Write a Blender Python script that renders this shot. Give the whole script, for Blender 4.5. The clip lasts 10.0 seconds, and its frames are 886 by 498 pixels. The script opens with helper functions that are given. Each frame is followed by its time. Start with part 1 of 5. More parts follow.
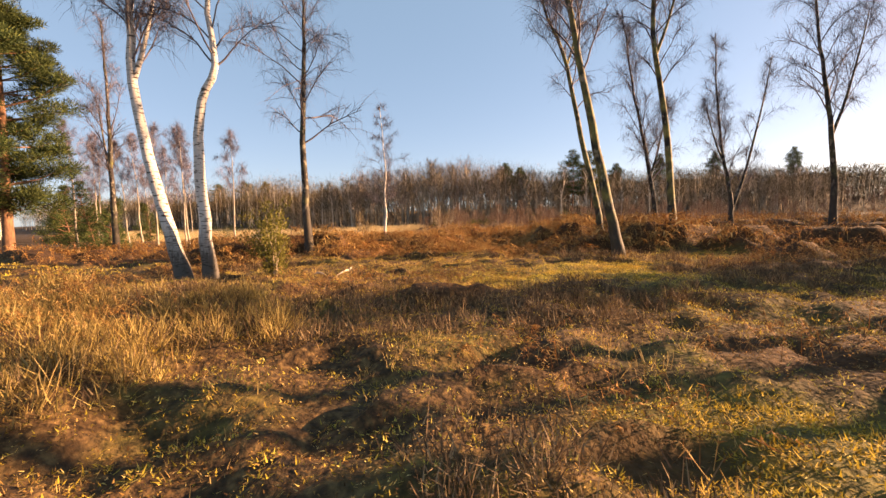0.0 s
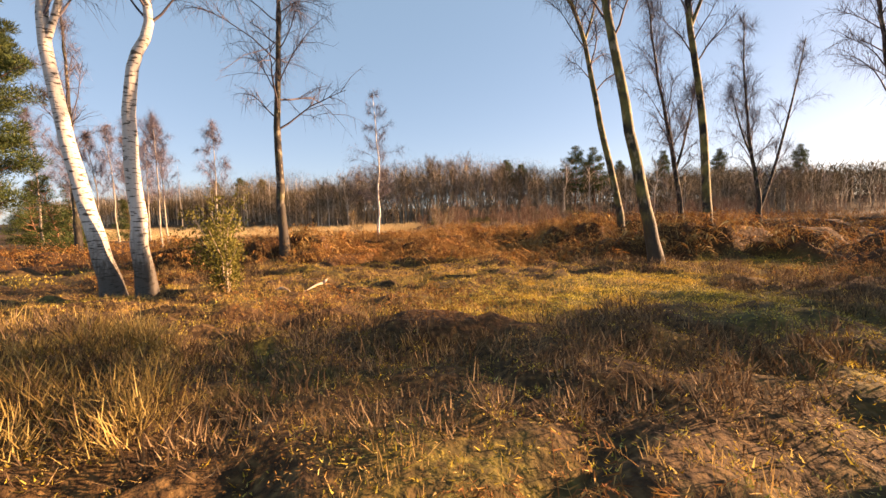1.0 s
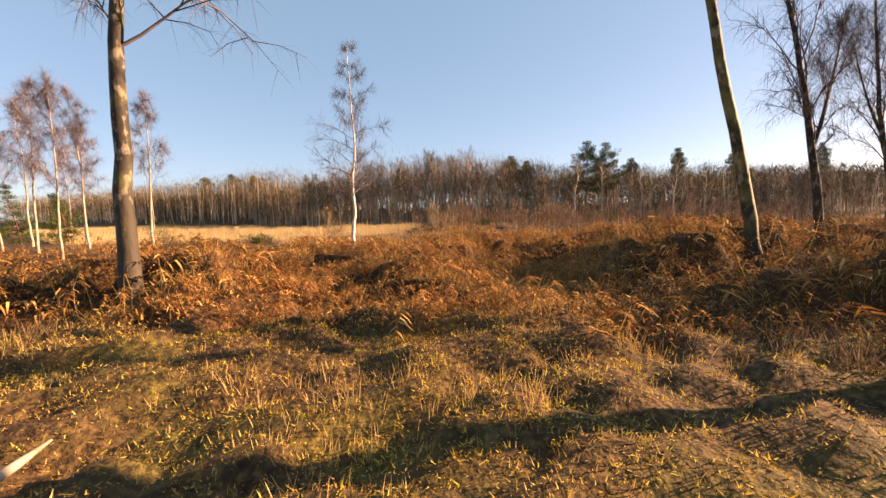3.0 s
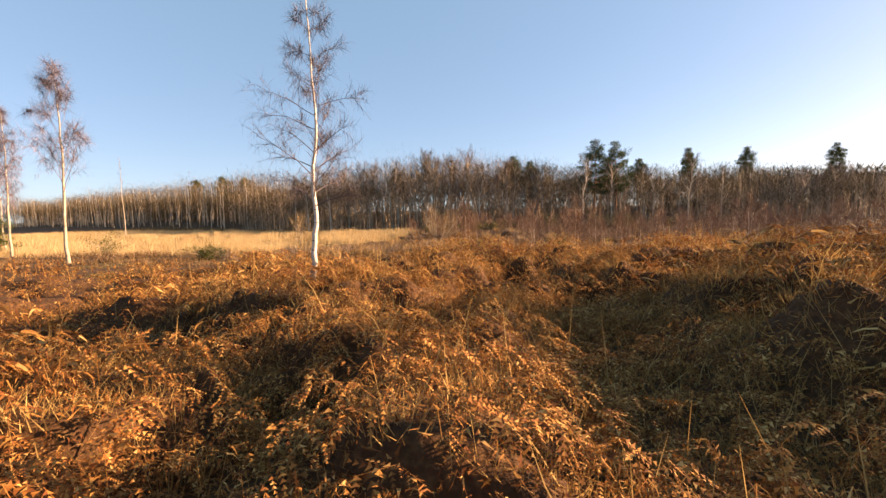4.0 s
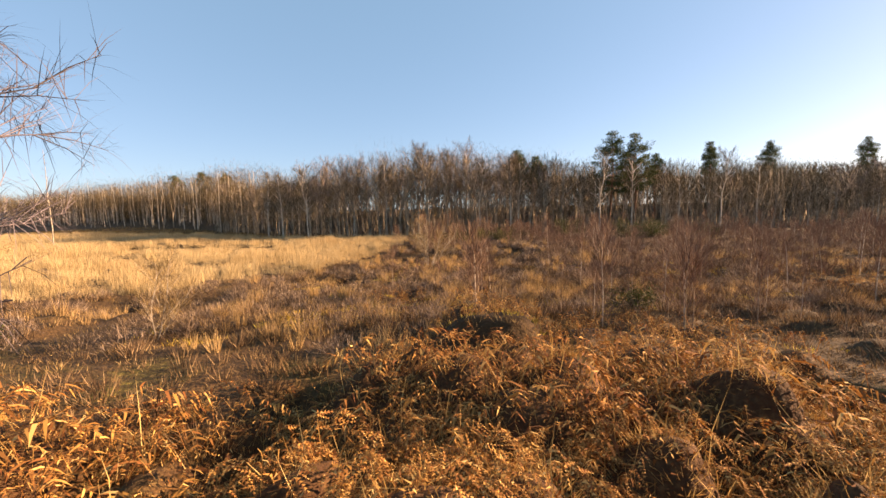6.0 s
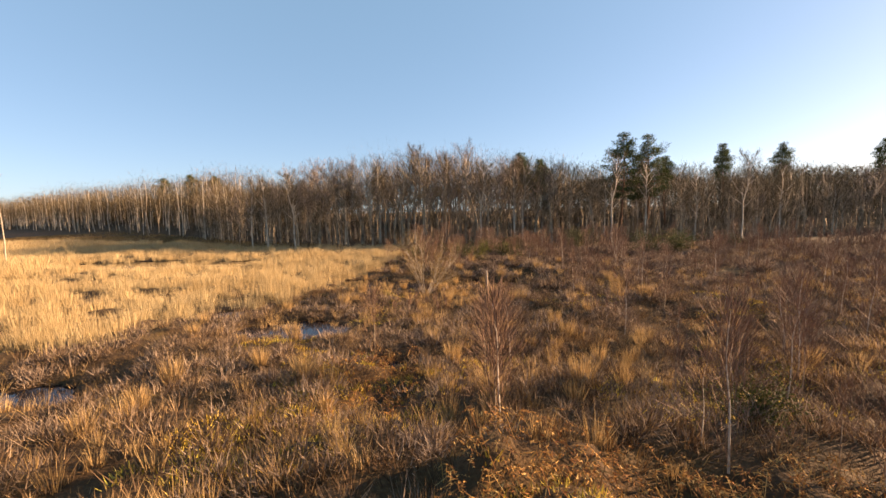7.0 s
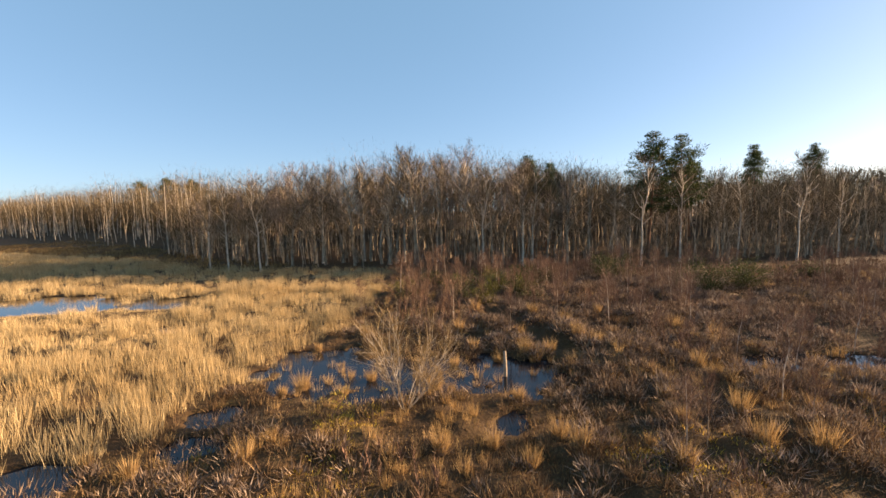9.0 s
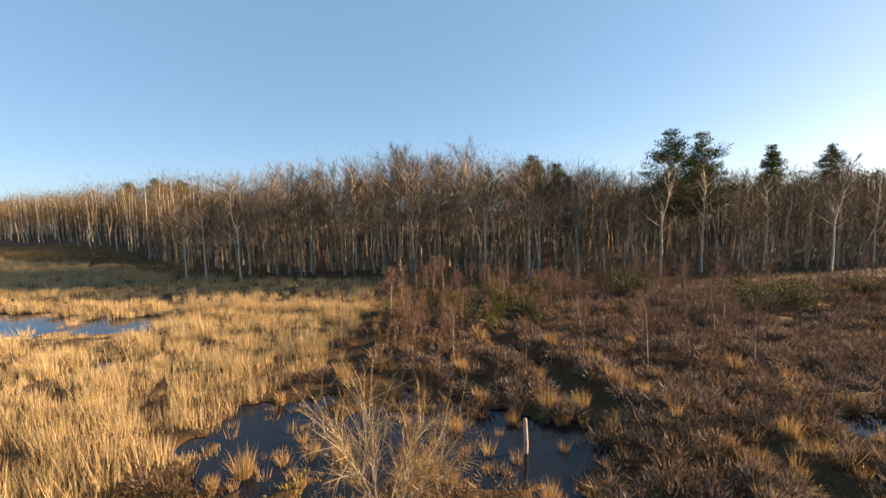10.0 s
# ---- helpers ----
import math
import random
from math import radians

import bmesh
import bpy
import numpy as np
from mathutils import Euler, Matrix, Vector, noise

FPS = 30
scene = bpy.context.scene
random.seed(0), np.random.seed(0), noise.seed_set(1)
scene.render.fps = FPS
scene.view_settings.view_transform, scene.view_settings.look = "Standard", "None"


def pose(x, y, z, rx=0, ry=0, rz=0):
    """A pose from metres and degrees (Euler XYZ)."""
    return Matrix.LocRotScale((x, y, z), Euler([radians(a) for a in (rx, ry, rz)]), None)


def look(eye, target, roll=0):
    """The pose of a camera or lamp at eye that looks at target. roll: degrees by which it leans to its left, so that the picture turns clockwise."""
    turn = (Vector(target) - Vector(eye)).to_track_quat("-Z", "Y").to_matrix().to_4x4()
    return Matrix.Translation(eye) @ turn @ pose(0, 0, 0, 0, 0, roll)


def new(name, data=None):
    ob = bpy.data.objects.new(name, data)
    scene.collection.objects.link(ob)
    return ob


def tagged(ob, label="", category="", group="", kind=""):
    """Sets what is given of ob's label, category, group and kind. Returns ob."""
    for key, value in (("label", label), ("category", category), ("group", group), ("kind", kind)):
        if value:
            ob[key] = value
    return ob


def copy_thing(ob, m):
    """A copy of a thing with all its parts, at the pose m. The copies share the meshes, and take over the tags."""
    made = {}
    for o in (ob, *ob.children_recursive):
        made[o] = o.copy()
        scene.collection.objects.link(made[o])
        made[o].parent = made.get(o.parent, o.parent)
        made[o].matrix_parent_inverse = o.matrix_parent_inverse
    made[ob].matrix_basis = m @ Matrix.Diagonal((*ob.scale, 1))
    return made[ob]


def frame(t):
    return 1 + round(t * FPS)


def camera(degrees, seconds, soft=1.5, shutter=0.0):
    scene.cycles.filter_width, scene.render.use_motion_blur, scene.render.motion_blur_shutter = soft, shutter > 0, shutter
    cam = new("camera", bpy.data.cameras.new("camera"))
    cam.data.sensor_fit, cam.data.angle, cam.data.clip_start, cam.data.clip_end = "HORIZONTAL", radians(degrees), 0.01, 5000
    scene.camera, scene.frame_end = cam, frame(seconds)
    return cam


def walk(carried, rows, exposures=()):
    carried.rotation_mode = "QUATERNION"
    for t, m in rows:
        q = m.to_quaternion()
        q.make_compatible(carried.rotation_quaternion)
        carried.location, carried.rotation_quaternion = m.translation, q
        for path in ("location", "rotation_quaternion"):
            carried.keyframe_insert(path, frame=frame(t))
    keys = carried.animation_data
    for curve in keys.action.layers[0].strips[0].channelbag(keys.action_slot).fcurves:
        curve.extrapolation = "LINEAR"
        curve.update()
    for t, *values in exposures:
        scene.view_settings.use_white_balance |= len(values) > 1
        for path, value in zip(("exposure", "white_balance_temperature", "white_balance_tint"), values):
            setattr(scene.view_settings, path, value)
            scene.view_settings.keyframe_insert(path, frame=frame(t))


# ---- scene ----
cam = camera(95.0, 10.0)
PATH = [
    (0, (2.082, 5.88, 1.532), (1.839, 7.858, 1.362), -1.9),
    (0.5, (1.976, 6.862, 1.56), (1.734, 8.84, 1.382), -1.8),
    (1, (1.838, 8.067, 1.551), (1.599, 10.044, 1.371), -1.8),
    (1.5, (1.685, 9.427, 1.52), (1.445, 11.405, 1.345), -1.8),
    (2, (1.514, 10.916, 1.51), (1.27, 12.893, 1.332), -1.5),
    (2.5, (1.385, 12.454, 1.552), (1.138, 14.43, 1.367), -1.5),
    (2.7, (1.268, 13.139, 1.572), (1.027, 15.116, 1.386), -1.4),
    (3.8, (0.535, 18.411, 1.654), (0.309, 20.391, 1.485), -1.4),
    (4, (0.437, 19.34, 1.709), (0.213, 21.32, 1.54), -1.4),
    (4.5, (0.181, 21.702, 1.918), (-0.033, 23.683, 1.746), -1.3),
    (5, (-0.031, 24.044, 2.098), (-0.239, 26.025, 1.923), -1.3),
    (5.5, (-0.216, 26.306, 2.385), (-0.421, 28.286, 2.198), -1.2),
    (5.7, (-0.299, 27.151, 2.529), (-0.503, 29.132, 2.337), -1.3),
    (6.8, (-0.814, 32.132, 3.454), (-1.013, 34.113, 3.264), -1.4),
    (7, (-0.939, 33.075, 3.593), (-1.129, 35.057, 3.408), -1.4),
    (7.5, (-1.116, 35.386, 4.094), (-1.3, 37.369, 3.905), -1.3),
    (8, (-1.268, 37.692, 4.626), (-1.448, 39.675, 4.435), -1.4),
    (8.5, (-1.38, 40.085, 5.0), (-1.557, 42.069, 4.813), -1.6),
    (9, (-1.593, 42.357, 5.238), (-1.764, 44.341, 5.054), -1.5),
    (9.5, (-1.736, 44.559, 5.442), (-1.902, 46.544, 5.259), -1.4),
    (10, (-1.899, 46.482, 5.619), (-2.063, 48.467, 5.44), -1.4),
]
walk(cam, [(t, look(eye, target, roll)) for t, eye, target, roll in PATH],
     [(0, 2.12, 8300, 31), (2.5, 2.12, 8250, 31), (4, 2.12, 7750, 28), (7, 2.06, 7500, 24), (10, 1.96, 6900, 18)])

# ---- world and light ----
SUN_AZ, SUN_EL = 73.0, 14.8          # degrees clockwise from +y, and above the horizon
world = bpy.data.worlds.new("sky")
scene.world = world
world.use_nodes = True
wn = world.node_tree.nodes
sky = wn.new("ShaderNodeTexSky")
sky.sky_type, sky.sun_disc = "NISHITA", False
sky.sun_elevation, sky.sun_rotation = radians(SUN_EL), radians(SUN_AZ)
sky.air_density, sky.dust_density, sky.ozone_density = 0.72, 0.64, 1.14
balance = wn.new("ShaderNodeMix")
balance.data_type, balance.blend_type = "RGBA", "MULTIPLY"
balance.inputs["Factor"].default_value, balance.inputs["B"].default_value = 1.0, (0.98, 0.985, 1.03, 1)
world.node_tree.links.new(sky.outputs[0], balance.inputs["A"])
haze = wn.new("ShaderNodeMix")       # thin high haze evens the sky out
haze.data_type = "RGBA"
haze.inputs["Factor"].default_value, haze.inputs["B"].default_value = 0.52, (1.04, 2.46, 3.66, 1)
world.node_tree.links.new(balance.outputs["Result"], haze.inputs["A"])
world.node_tree.links.new(haze.outputs["Result"], wn["Background"].inputs[0])
wn["Background"].inputs[1].default_value = 0.06
sun_data = bpy.data.lights.new("sun", "SUN")
sun_data.energy, sun_data.angle, sun_data.color = 5.0, radians(0.6), (1.0, 0.74, 0.46)
sun = new("sun", sun_data)
to_sun = Vector((math.sin(radians(SUN_AZ)) * math.cos(radians(SUN_EL)),
                 math.cos(radians(SUN_AZ)) * math.cos(radians(SUN_EL)), math.sin(radians(SUN_EL))))
sun.matrix_world = look(to_sun * 60, (0, 0, 0))


# ---- materials ----
def nodes_of(name, rough=0.8):
    mat = bpy.data.materials.new(name)
    mat.use_nodes = True
    tree = mat.node_tree
    shader = tree.nodes["Principled BSDF"]
    shader.inputs["Roughness"].default_value = rough
    shader.inputs["Specular IOR Level"].default_value = 0.25
    return mat, tree.nodes, tree.links, shader


def ramp(nodes, links, source, stops):
    r = nodes.new("ShaderNodeValToRGB")
    while len(r.color_ramp.elements) < len(stops):
        r.color_ramp.elements.new(0.5)
    for e, (p, c) in zip(r.color_ramp.elements, stops):
        e.position, e.color = p, (*c, 1)
    links.new(source, r.inputs[0])
    return r.outputs[0]


def noise_node(nodes, links, scale, detail=4.0, coords="Object", stretch=None):
    tex = nodes.new("ShaderNodeTexNoise")
    tex.inputs["Scale"].default_value, tex.inputs["Detail"].default_value = scale, detail
    co = nodes.new("ShaderNodeTexCoord")
    if stretch:
        mp = nodes.new("ShaderNodeMapping")
        mp.inputs["Scale"].default_value = stretch
        links.new(co.outputs[coords], mp.inputs[0])
        links.new(mp.outputs[0], tex.inputs["Vector"])
    else:
        links.new(co.outputs[coords], tex.inputs["Vector"])
    return tex.outputs["Fac"]


def mixed(nodes, links, fac, a, b, how="MIX"):
    m = nodes.new("ShaderNodeMix")
    m.data_type, m.blend_type = "RGBA", how
    for socket, value in ((m.inputs["Factor"], fac), (m.inputs["A"], a), (m.inputs["B"], b)):
        if isinstance(value, bpy.types.NodeSocket):
            links.new(value, socket)
        else:
            socket.default_value = value if isinstance(value, float) else (*value, 1)
    return m.outputs["Result"]


def leafy(name, stops, through_light=0.3, patch=0.35, rough=0.85, patch_colour=(0.5, 0.42, 0.3)):
    """Dry or green leaves: a colour for each blade, larger patches, and some light through them."""
    mat, nodes, links, shader = nodes_of(name, rough)
    geo = nodes.new("ShaderNodeNewGeometry")
    colour = ramp(nodes, links, geo.outputs["Random Per Island"], stops)
    big = noise_node(nodes, links, patch, 3.0)
    big = ramp(nodes, links, big, [(0.35, (0, 0, 0)), (0.65, (1, 1, 1))])
    tint = mixed(nodes, links, big, (1.0, 1.0, 1.0), patch_colour)
    colour = mixed(nodes, links, 0.7, colour, tint, "MULTIPLY")
    links.new(colour, shader.inputs["Base Color"])
    lit = nodes.new("ShaderNodeBsdfTranslucent")
    links.new(colour, lit.inputs["Color"])
    mix = nodes.new("ShaderNodeMixShader")
    mix.inputs[0].default_value = through_light
    links.new(shader.outputs[0], mix.inputs[1])
    links.new(lit.outputs[0], mix.inputs[2])
    links.new(mix.outputs[0], nodes["Material Output"].inputs["Surface"])
    return mat


def bark(name, pale, dark, base_dark=1.6, marks=0.5, moss=(0.16, 0.15, 0.05), moss_amount=0.25, grain=(2.2, 2.2, 9.0)):
    """Birch bark: pale, with dark cross marks, and black and fissured towards the foot."""
    mat, nodes, links, shader = nodes_of(name, 0.7)
    cross = ramp(nodes, links, noise_node(nodes, links, 3.0, 6.0, stretch=grain),
                 [(marks, (0, 0, 0)), (marks + 0.08, (1, 1, 1))])
    fine = noise_node(nodes, links, 22.0, 5.0)
    body = mixed(nodes, links, fine, tuple(c * 0.75 for c in pale), pale)
    body = mixed(nodes, links, cross, dark, body)
    big = noise_node(nodes, links, 1.7, 4.0)
    body = mixed(nodes, links, ramp(nodes, links, big, [(0.62 - moss_amount * 0.4, (0, 0, 0)), (0.75, (moss_amount * 2.2,) * 3)]), body, moss)
    co = nodes.new("ShaderNodeTexCoord")
    sep = nodes.new("ShaderNodeSeparateXYZ")
    links.new(co.outputs["Object"], sep.inputs[0])
    foot = nodes.new("ShaderNodeMath")
    foot.operation = "MULTIPLY_ADD"
    crack = noise_node(nodes, links, 5.0, 8.0, stretch=(4.0, 4.0, 1.0))
    links.new(crack, foot.inputs[0])
    foot.inputs[1].default_value = -base_dark * 2.0
    links.new(sep.outputs[2], foot.inputs[2])
    at = ramp(nodes, links, foot.outputs[0], [(0.0, (0.9, 0.9, 0.9)), (0.95, (0, 0, 0))])
    body = mixed(nodes, links, at, body, (0.045, 0.035, 0.025))
    links.new(body, shader.inputs["Base Color"])
    bump = nodes.new("ShaderNodeBump")
    bump.inputs["Strength"].default_value, bump.inputs["Distance"].default_value = 0.6, 0.02
    links.new(crack, bump.inputs["Height"])
    links.new(bump.outputs[0], shader.inputs["Normal"])
    return mat


def plain(name, a, b, scale=6.0, rough=0.85, stretch=None):
    mat, nodes, links, shader = nodes_of(name, rough)
    n = noise_node(nodes, links, scale, 6.0, stretch=stretch)
    links.new(ramp(nodes, links, n, [(0.3, a), (0.7, b)]), shader.inputs["Base Color"])
    bump = nodes.new("ShaderNodeBump")
    bump.inputs["Strength"].default_value, bump.inputs["Distance"].default_value = 0.5, 0.02
    links.new(n, bump.inputs["Height"])
    links.new(bump.outputs[0], shader.inputs["Normal"])
    return mat


M_BARK_WHITE = bark("white_birch_bark", (0.60, 0.545, 0.48), (0.08, 0.065, 0.05), 0.6, 0.38, moss_amount=0.12)
M_BARK_SLIM = bark("young_birch_bark", (0.64, 0.585, 0.52), (0.09, 0.07, 0.05), 0.08, 0.36, moss_amount=0.08)
M_BARK_GREY = bark("grey_birch_bark", (0.25, 0.205, 0.145), (0.022, 0.018, 0.013), 1.0, 0.55, moss=(0.27, 0.24, 0.07), moss_amount=0.5, grain=(2.6, 2.6, 1.3))
M_BARK_DARK = bark("dark_birch_bark", (0.20, 0.165, 0.125), (0.03, 0.024, 0.018), 1.2, 0.53, moss_amount=0.3, grain=(2.8, 2.8, 1.5))
M_BARK_PINE = plain("pine_bark", (0.09, 0.05, 0.03), (0.30, 0.15, 0.08), 7.0, stretch=(1, 1, 0.3))
M_BARK_WOOD = plain("woodland_bark", (0.12, 0.09, 0.06), (0.50, 0.40, 0.28), 3.0, stretch=(1, 1, 0.4))
M_BARK_FAR = plain("far_birch_bark", (0.30, 0.25, 0.185), (0.64, 0.56, 0.45), 2.0, stretch=(1, 1, 2.0))
M_BARK_THIN = plain("thin_birch_bark", (0.20, 0.165, 0.125), (0.44, 0.38, 0.30), 2.0, stretch=(1, 1, 2.0))
M_TWIG = leafy("birch_twigs", [(0.0, (0.055, 0.046, 0.052)), (1.0, (0.20, 0.168, 0.185))], 0.0, 0.5)
# blue of the sky showing between fine twigs is put into their colour
M_TWIG_SKY_TINT = leafy("sky_tinted_birch_twigs", [(0.0, (0.095, 0.085, 0.115)), (1.0, (0.27, 0.25, 0.32))], 0.0, 0.5)
M_TWIG_WOOD = leafy("woodland_twigs", [(0.0, (0.045, 0.034, 0.019)), (0.6, (0.13, 0.098, 0.052)), (1.0, (0.25, 0.195, 0.118))], 0.0, 0.08)
M_TWIG_GREY = leafy("grey_woodland_twigs", [(0.0, (0.10, 0.08, 0.072)), (0.6, (0.25, 0.205, 0.185)), (1.0, (0.42, 0.36, 0.33))], 0.0, 0.08)
M_TWIG_RED = leafy("sapling_twigs", [(0.0, (0.115, 0.066, 0.044)), (1.0, (0.29, 0.178, 0.12))], 0.0, 0.5)
M_NEEDLE = leafy("pine_needles", [(0.0, (0.022, 0.042, 0.014)), (0.7, (0.065, 0.092, 0.026)), (1.0, (0.14, 0.155, 0.04))], 0.15, 0.6)
M_GORSE = leafy("gorse_leaves", [(0.0, (0.03, 0.04, 0.012)), (1.0, (0.10, 0.11, 0.03))], 0.15, 1.2)
M_OLIVE = leafy("shrub_leaves", [(0.0, (0.09, 0.09, 0.02)), (1.0, (0.24, 0.21, 0.05))], 0.3, 1.2)
M_MOOR = leafy("moor_grass", [(0.0, (0.32, 0.235, 0.115)), (0.6, (0.49, 0.375, 0.20)), (1.0, (0.65, 0.52, 0.30))], 0.3, 0.16, patch_colour=(0.78, 0.72, 0.64))
M_TUFT = leafy("tussock_grass", [(0.0, (0.27, 0.17, 0.07)), (1.0, (0.60, 0.42, 0.20))], 0.3, 0.3)
M_BRACKEN = leafy("dead_bracken", [(0.0, (0.15, 0.055, 0.018)), (0.5, (0.30, 0.145, 0.04)), (0.85, (0.47, 0.268, 0.076)), (1.0, (0.64, 0.45, 0.18))], 0.2, 0.45, patch_colour=(0.75, 0.55, 0.45))
M_HEATHER = leafy("winter_heather", [(0.0, (0.06, 0.036, 0.023)), (0.6, (0.185, 0.118, 0.064)), (1.0, (0.36, 0.25, 0.138))], 0.15, 0.35)
# paler, greyer heather colour that stands in for sunlit tops of the mounds
M_HEATHER_LIT = leafy("grey_lit_heather", [(0.0, (0.08, 0.053, 0.038)), (0.5, (0.20, 0.143, 0.105)), (1.0, (0.38, 0.295, 0.225))], 0.15, 0.5)
M_SPRIG = leafy("dry_sprigs", [(0.0, (0.13, 0.085, 0.03)), (0.5, (0.32, 0.225, 0.07)), (1.0, (0.56, 0.42, 0.16))], 0.25, 0.9)
M_MOSS = leafy("moss_and_short_grass", [(0.0, (0.12, 0.085, 0.014)), (0.35, (0.38, 0.30, 0.04)), (0.75, (0.62, 0.50, 0.08)), (1.0, (0.76, 0.62, 0.22))], 0.3, 0.9, patch_colour=(0.85, 0.62, 0.5))
M_LITTER = leafy("leaf_litter", [(0.0, (0.055, 0.024, 0.01)), (0.55, (0.25, 0.13, 0.038)), (0.85, (0.46, 0.275, 0.08)), (1.0, (0.74, 0.53, 0.22))], 0.2, 0.8)
M_STRAW = leafy("pale_straw", [(0.0, (0.34, 0.21, 0.075)), (1.0, (0.70, 0.49, 0.20))], 0.3, 0.5)
M_DRY = leafy("short_dry_grass", [(0.0, (0.09, 0.058, 0.026)), (0.7, (0.27, 0.185, 0.084)), (1.0, (0.48, 0.35, 0.16))], 0.25, 0.4)
M_LOG = plain("bleached_wood", (0.17, 0.125, 0.085), (0.44, 0.36, 0.27), 5.0, stretch=(1, 1, 1))

# ground: moss, litter and peat in patches
mat_ground, gn, gl, gs = nodes_of("heath_ground", 0.95)
litter = ramp(gn, gl, noise_node(gn, gl, 14.0, 8.0), [(0.3, (0.025, 0.014, 0.007)), (0.5, (0.07, 0.038, 0.015)), (0.72, (0.18, 0.105, 0.04))])
mossy = ramp(gn, gl, noise_node(gn, gl, 9.0, 8.0), [(0.3, (0.03, 0.022, 0.008)), (0.52, (0.10, 0.078, 0.02)), (0.72, (0.26, 0.20, 0.04))])
where = ramp(gn, gl, noise_node(gn, gl, 0.55, 5.0), [(0.5, (0, 0, 0)), (0.68, (1, 1, 1))])
gcol = mixed(gn, gl, where, litter, mossy)
# each zone's ground is tinted darker than its cover, so the blades stand out
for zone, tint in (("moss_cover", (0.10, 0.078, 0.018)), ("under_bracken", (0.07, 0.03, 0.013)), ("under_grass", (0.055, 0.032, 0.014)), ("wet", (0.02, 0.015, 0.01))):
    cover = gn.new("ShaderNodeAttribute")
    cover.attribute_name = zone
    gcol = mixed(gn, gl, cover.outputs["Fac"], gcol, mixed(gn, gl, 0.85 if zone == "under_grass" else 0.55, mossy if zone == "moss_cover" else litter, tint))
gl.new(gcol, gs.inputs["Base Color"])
gb = gn.new("ShaderNodeBump")
gb.inputs["Strength"].default_value, gb.inputs["Distance"].default_value = 0.9, 0.06
gl.new(noise_node(gn, gl, 11.0, 8.0), gb.inputs["Height"])
gl.new(gb.outputs[0], gs.inputs["Normal"])

mat_water, pn, pl, ps = nodes_of("bog_water", 0.04)
ps.inputs["Base Color"].default_value = (0.008, 0.009, 0.012, 1)
ps.inputs["Specular IOR Level"].default_value = 0.5
ps.inputs["IOR"].default_value = 1.33
pb = pn.new("ShaderNodeBump")
pb.inputs["Strength"].default_value, pb.inputs["Distance"].default_value = 0.12, 0.02
pl.new(noise_node(pn, pl, 3.0, 3.0), pb.inputs["Height"])
pl.new(pb.outputs[0], ps.inputs["Normal"])


# ---- terrain ----
def lattice(ix, iy, seed):
    h = (ix.astype(np.int64) * 374761393 + iy.astype(np.int64) * 668265263 + seed * 144269504) & 0x7FFFFFFF
    h = ((h ^ (h >> 13)) * 1274126177) & 0x7FFFFFFF
    return ((h ^ (h >> 16)) & 0xFFFF) / 65535.0


def vnoise(x, y, size, seed):
    """Smooth noise, 0 to 1, with lumps of that size in metres."""
    x, y = np.asarray(x, float) / size, np.asarray(y, float) / size
    ix, iy = np.floor(x), np.floor(y)
    fx, fy = x - ix, y - iy
    fx, fy = fx * fx * (3 - 2 * fx), fy * fy * (3 - 2 * fy)
    a, b = lattice(ix, iy, seed), lattice(ix + 1, iy, seed)
    c, d = lattice(ix, iy + 1, seed), lattice(ix + 1, iy + 1, seed)
    return (a * (1 - fx) + b * fx) * (1 - fy) + (c * (1 - fx) + d * fx) * fy


def step(a, b, v):
    u = np.clip((np.asarray(v, float) - a) / (b - a), 0, 1)
    return u * u * (3 - 2 * u)


WATER = -0.93
PONDS = [(-7.3, 57.5, 3.0, 2.2), (-4.2, 57.6, 2.7, 2.4), (-0.6, 57.3, 2.0, 1.8), (-2.3, 56.9, 1.9, 1.4), (-8.5, 48.1, 2.0, 1.15),
         (-33.2, 69.6, 7.0, 3.6), (-23.6, 69.6, 2.6, 2.2), (-18.8, 63.0, 0.9, 1.1), (9.8, 58.6, 2.2, 0.7), (12.8, 58.9, 1.9, 0.8), (-0.7, 53.6, 0.4, 0.8),
         (-9.4, 52.1, 0.7, 0.5), (-9.8, 53.7, 0.7, 0.8), (-12.3, 50.4, 1.3, 0.7), (-12.7, 42.0, 1.4, 0.8), (1.0, 53.6, 0.6, 0.4)]


def pond(x, y):
    """1 in the pools, 0 on land."""
    wet = np.zeros(np.shape(x))
    wob = 0.6 * (vnoise(x, y, 1.1, 5) - 0.5) + 0.6 * (vnoise(x, y, 0.45, 6) - 0.5)
    for cx, cy, rx, ry in PONDS:
        d = np.sqrt(((x - cx) / rx) ** 2 + ((y - cy) / ry) ** 2) + wob
        wet = np.maximum(wet, 1 - step(0.90, 1.04, d))
    return wet


def shore(x, y):
    """1 in and beside the pools, where the ground lies flat and boggy, 0 further off."""
    flat = np.zeros(np.shape(x))
    for cx, cy, rx, ry in PONDS:
        d = np.maximum(np.hypot((x - cx) / rx, (y - cy) / ry) - 1, 0) * np.sqrt(rx * ry)
        flat = np.maximum(flat, 1 - step(0.3, 2.2, d))
    return flat


def bracken_front(x):
    return np.interp(x, [-40, -18, -12, -7, -4.5, -2, 1, 3.3, 5, 9, 10.5, 14, 30], [22, 20.5, 18.6, 19.0, 19.8, 19.2, 19.6, 18.9, 19.2, 20.6, 16.5, 16, 18])


def bracken_back(x):
    return np.interp(x, [-40, -25, -10, -3.4, 1.5, 4, 7, 30], [29, 31, 32.6, 33.6, 35.2, 34.8, 33.5, 40])


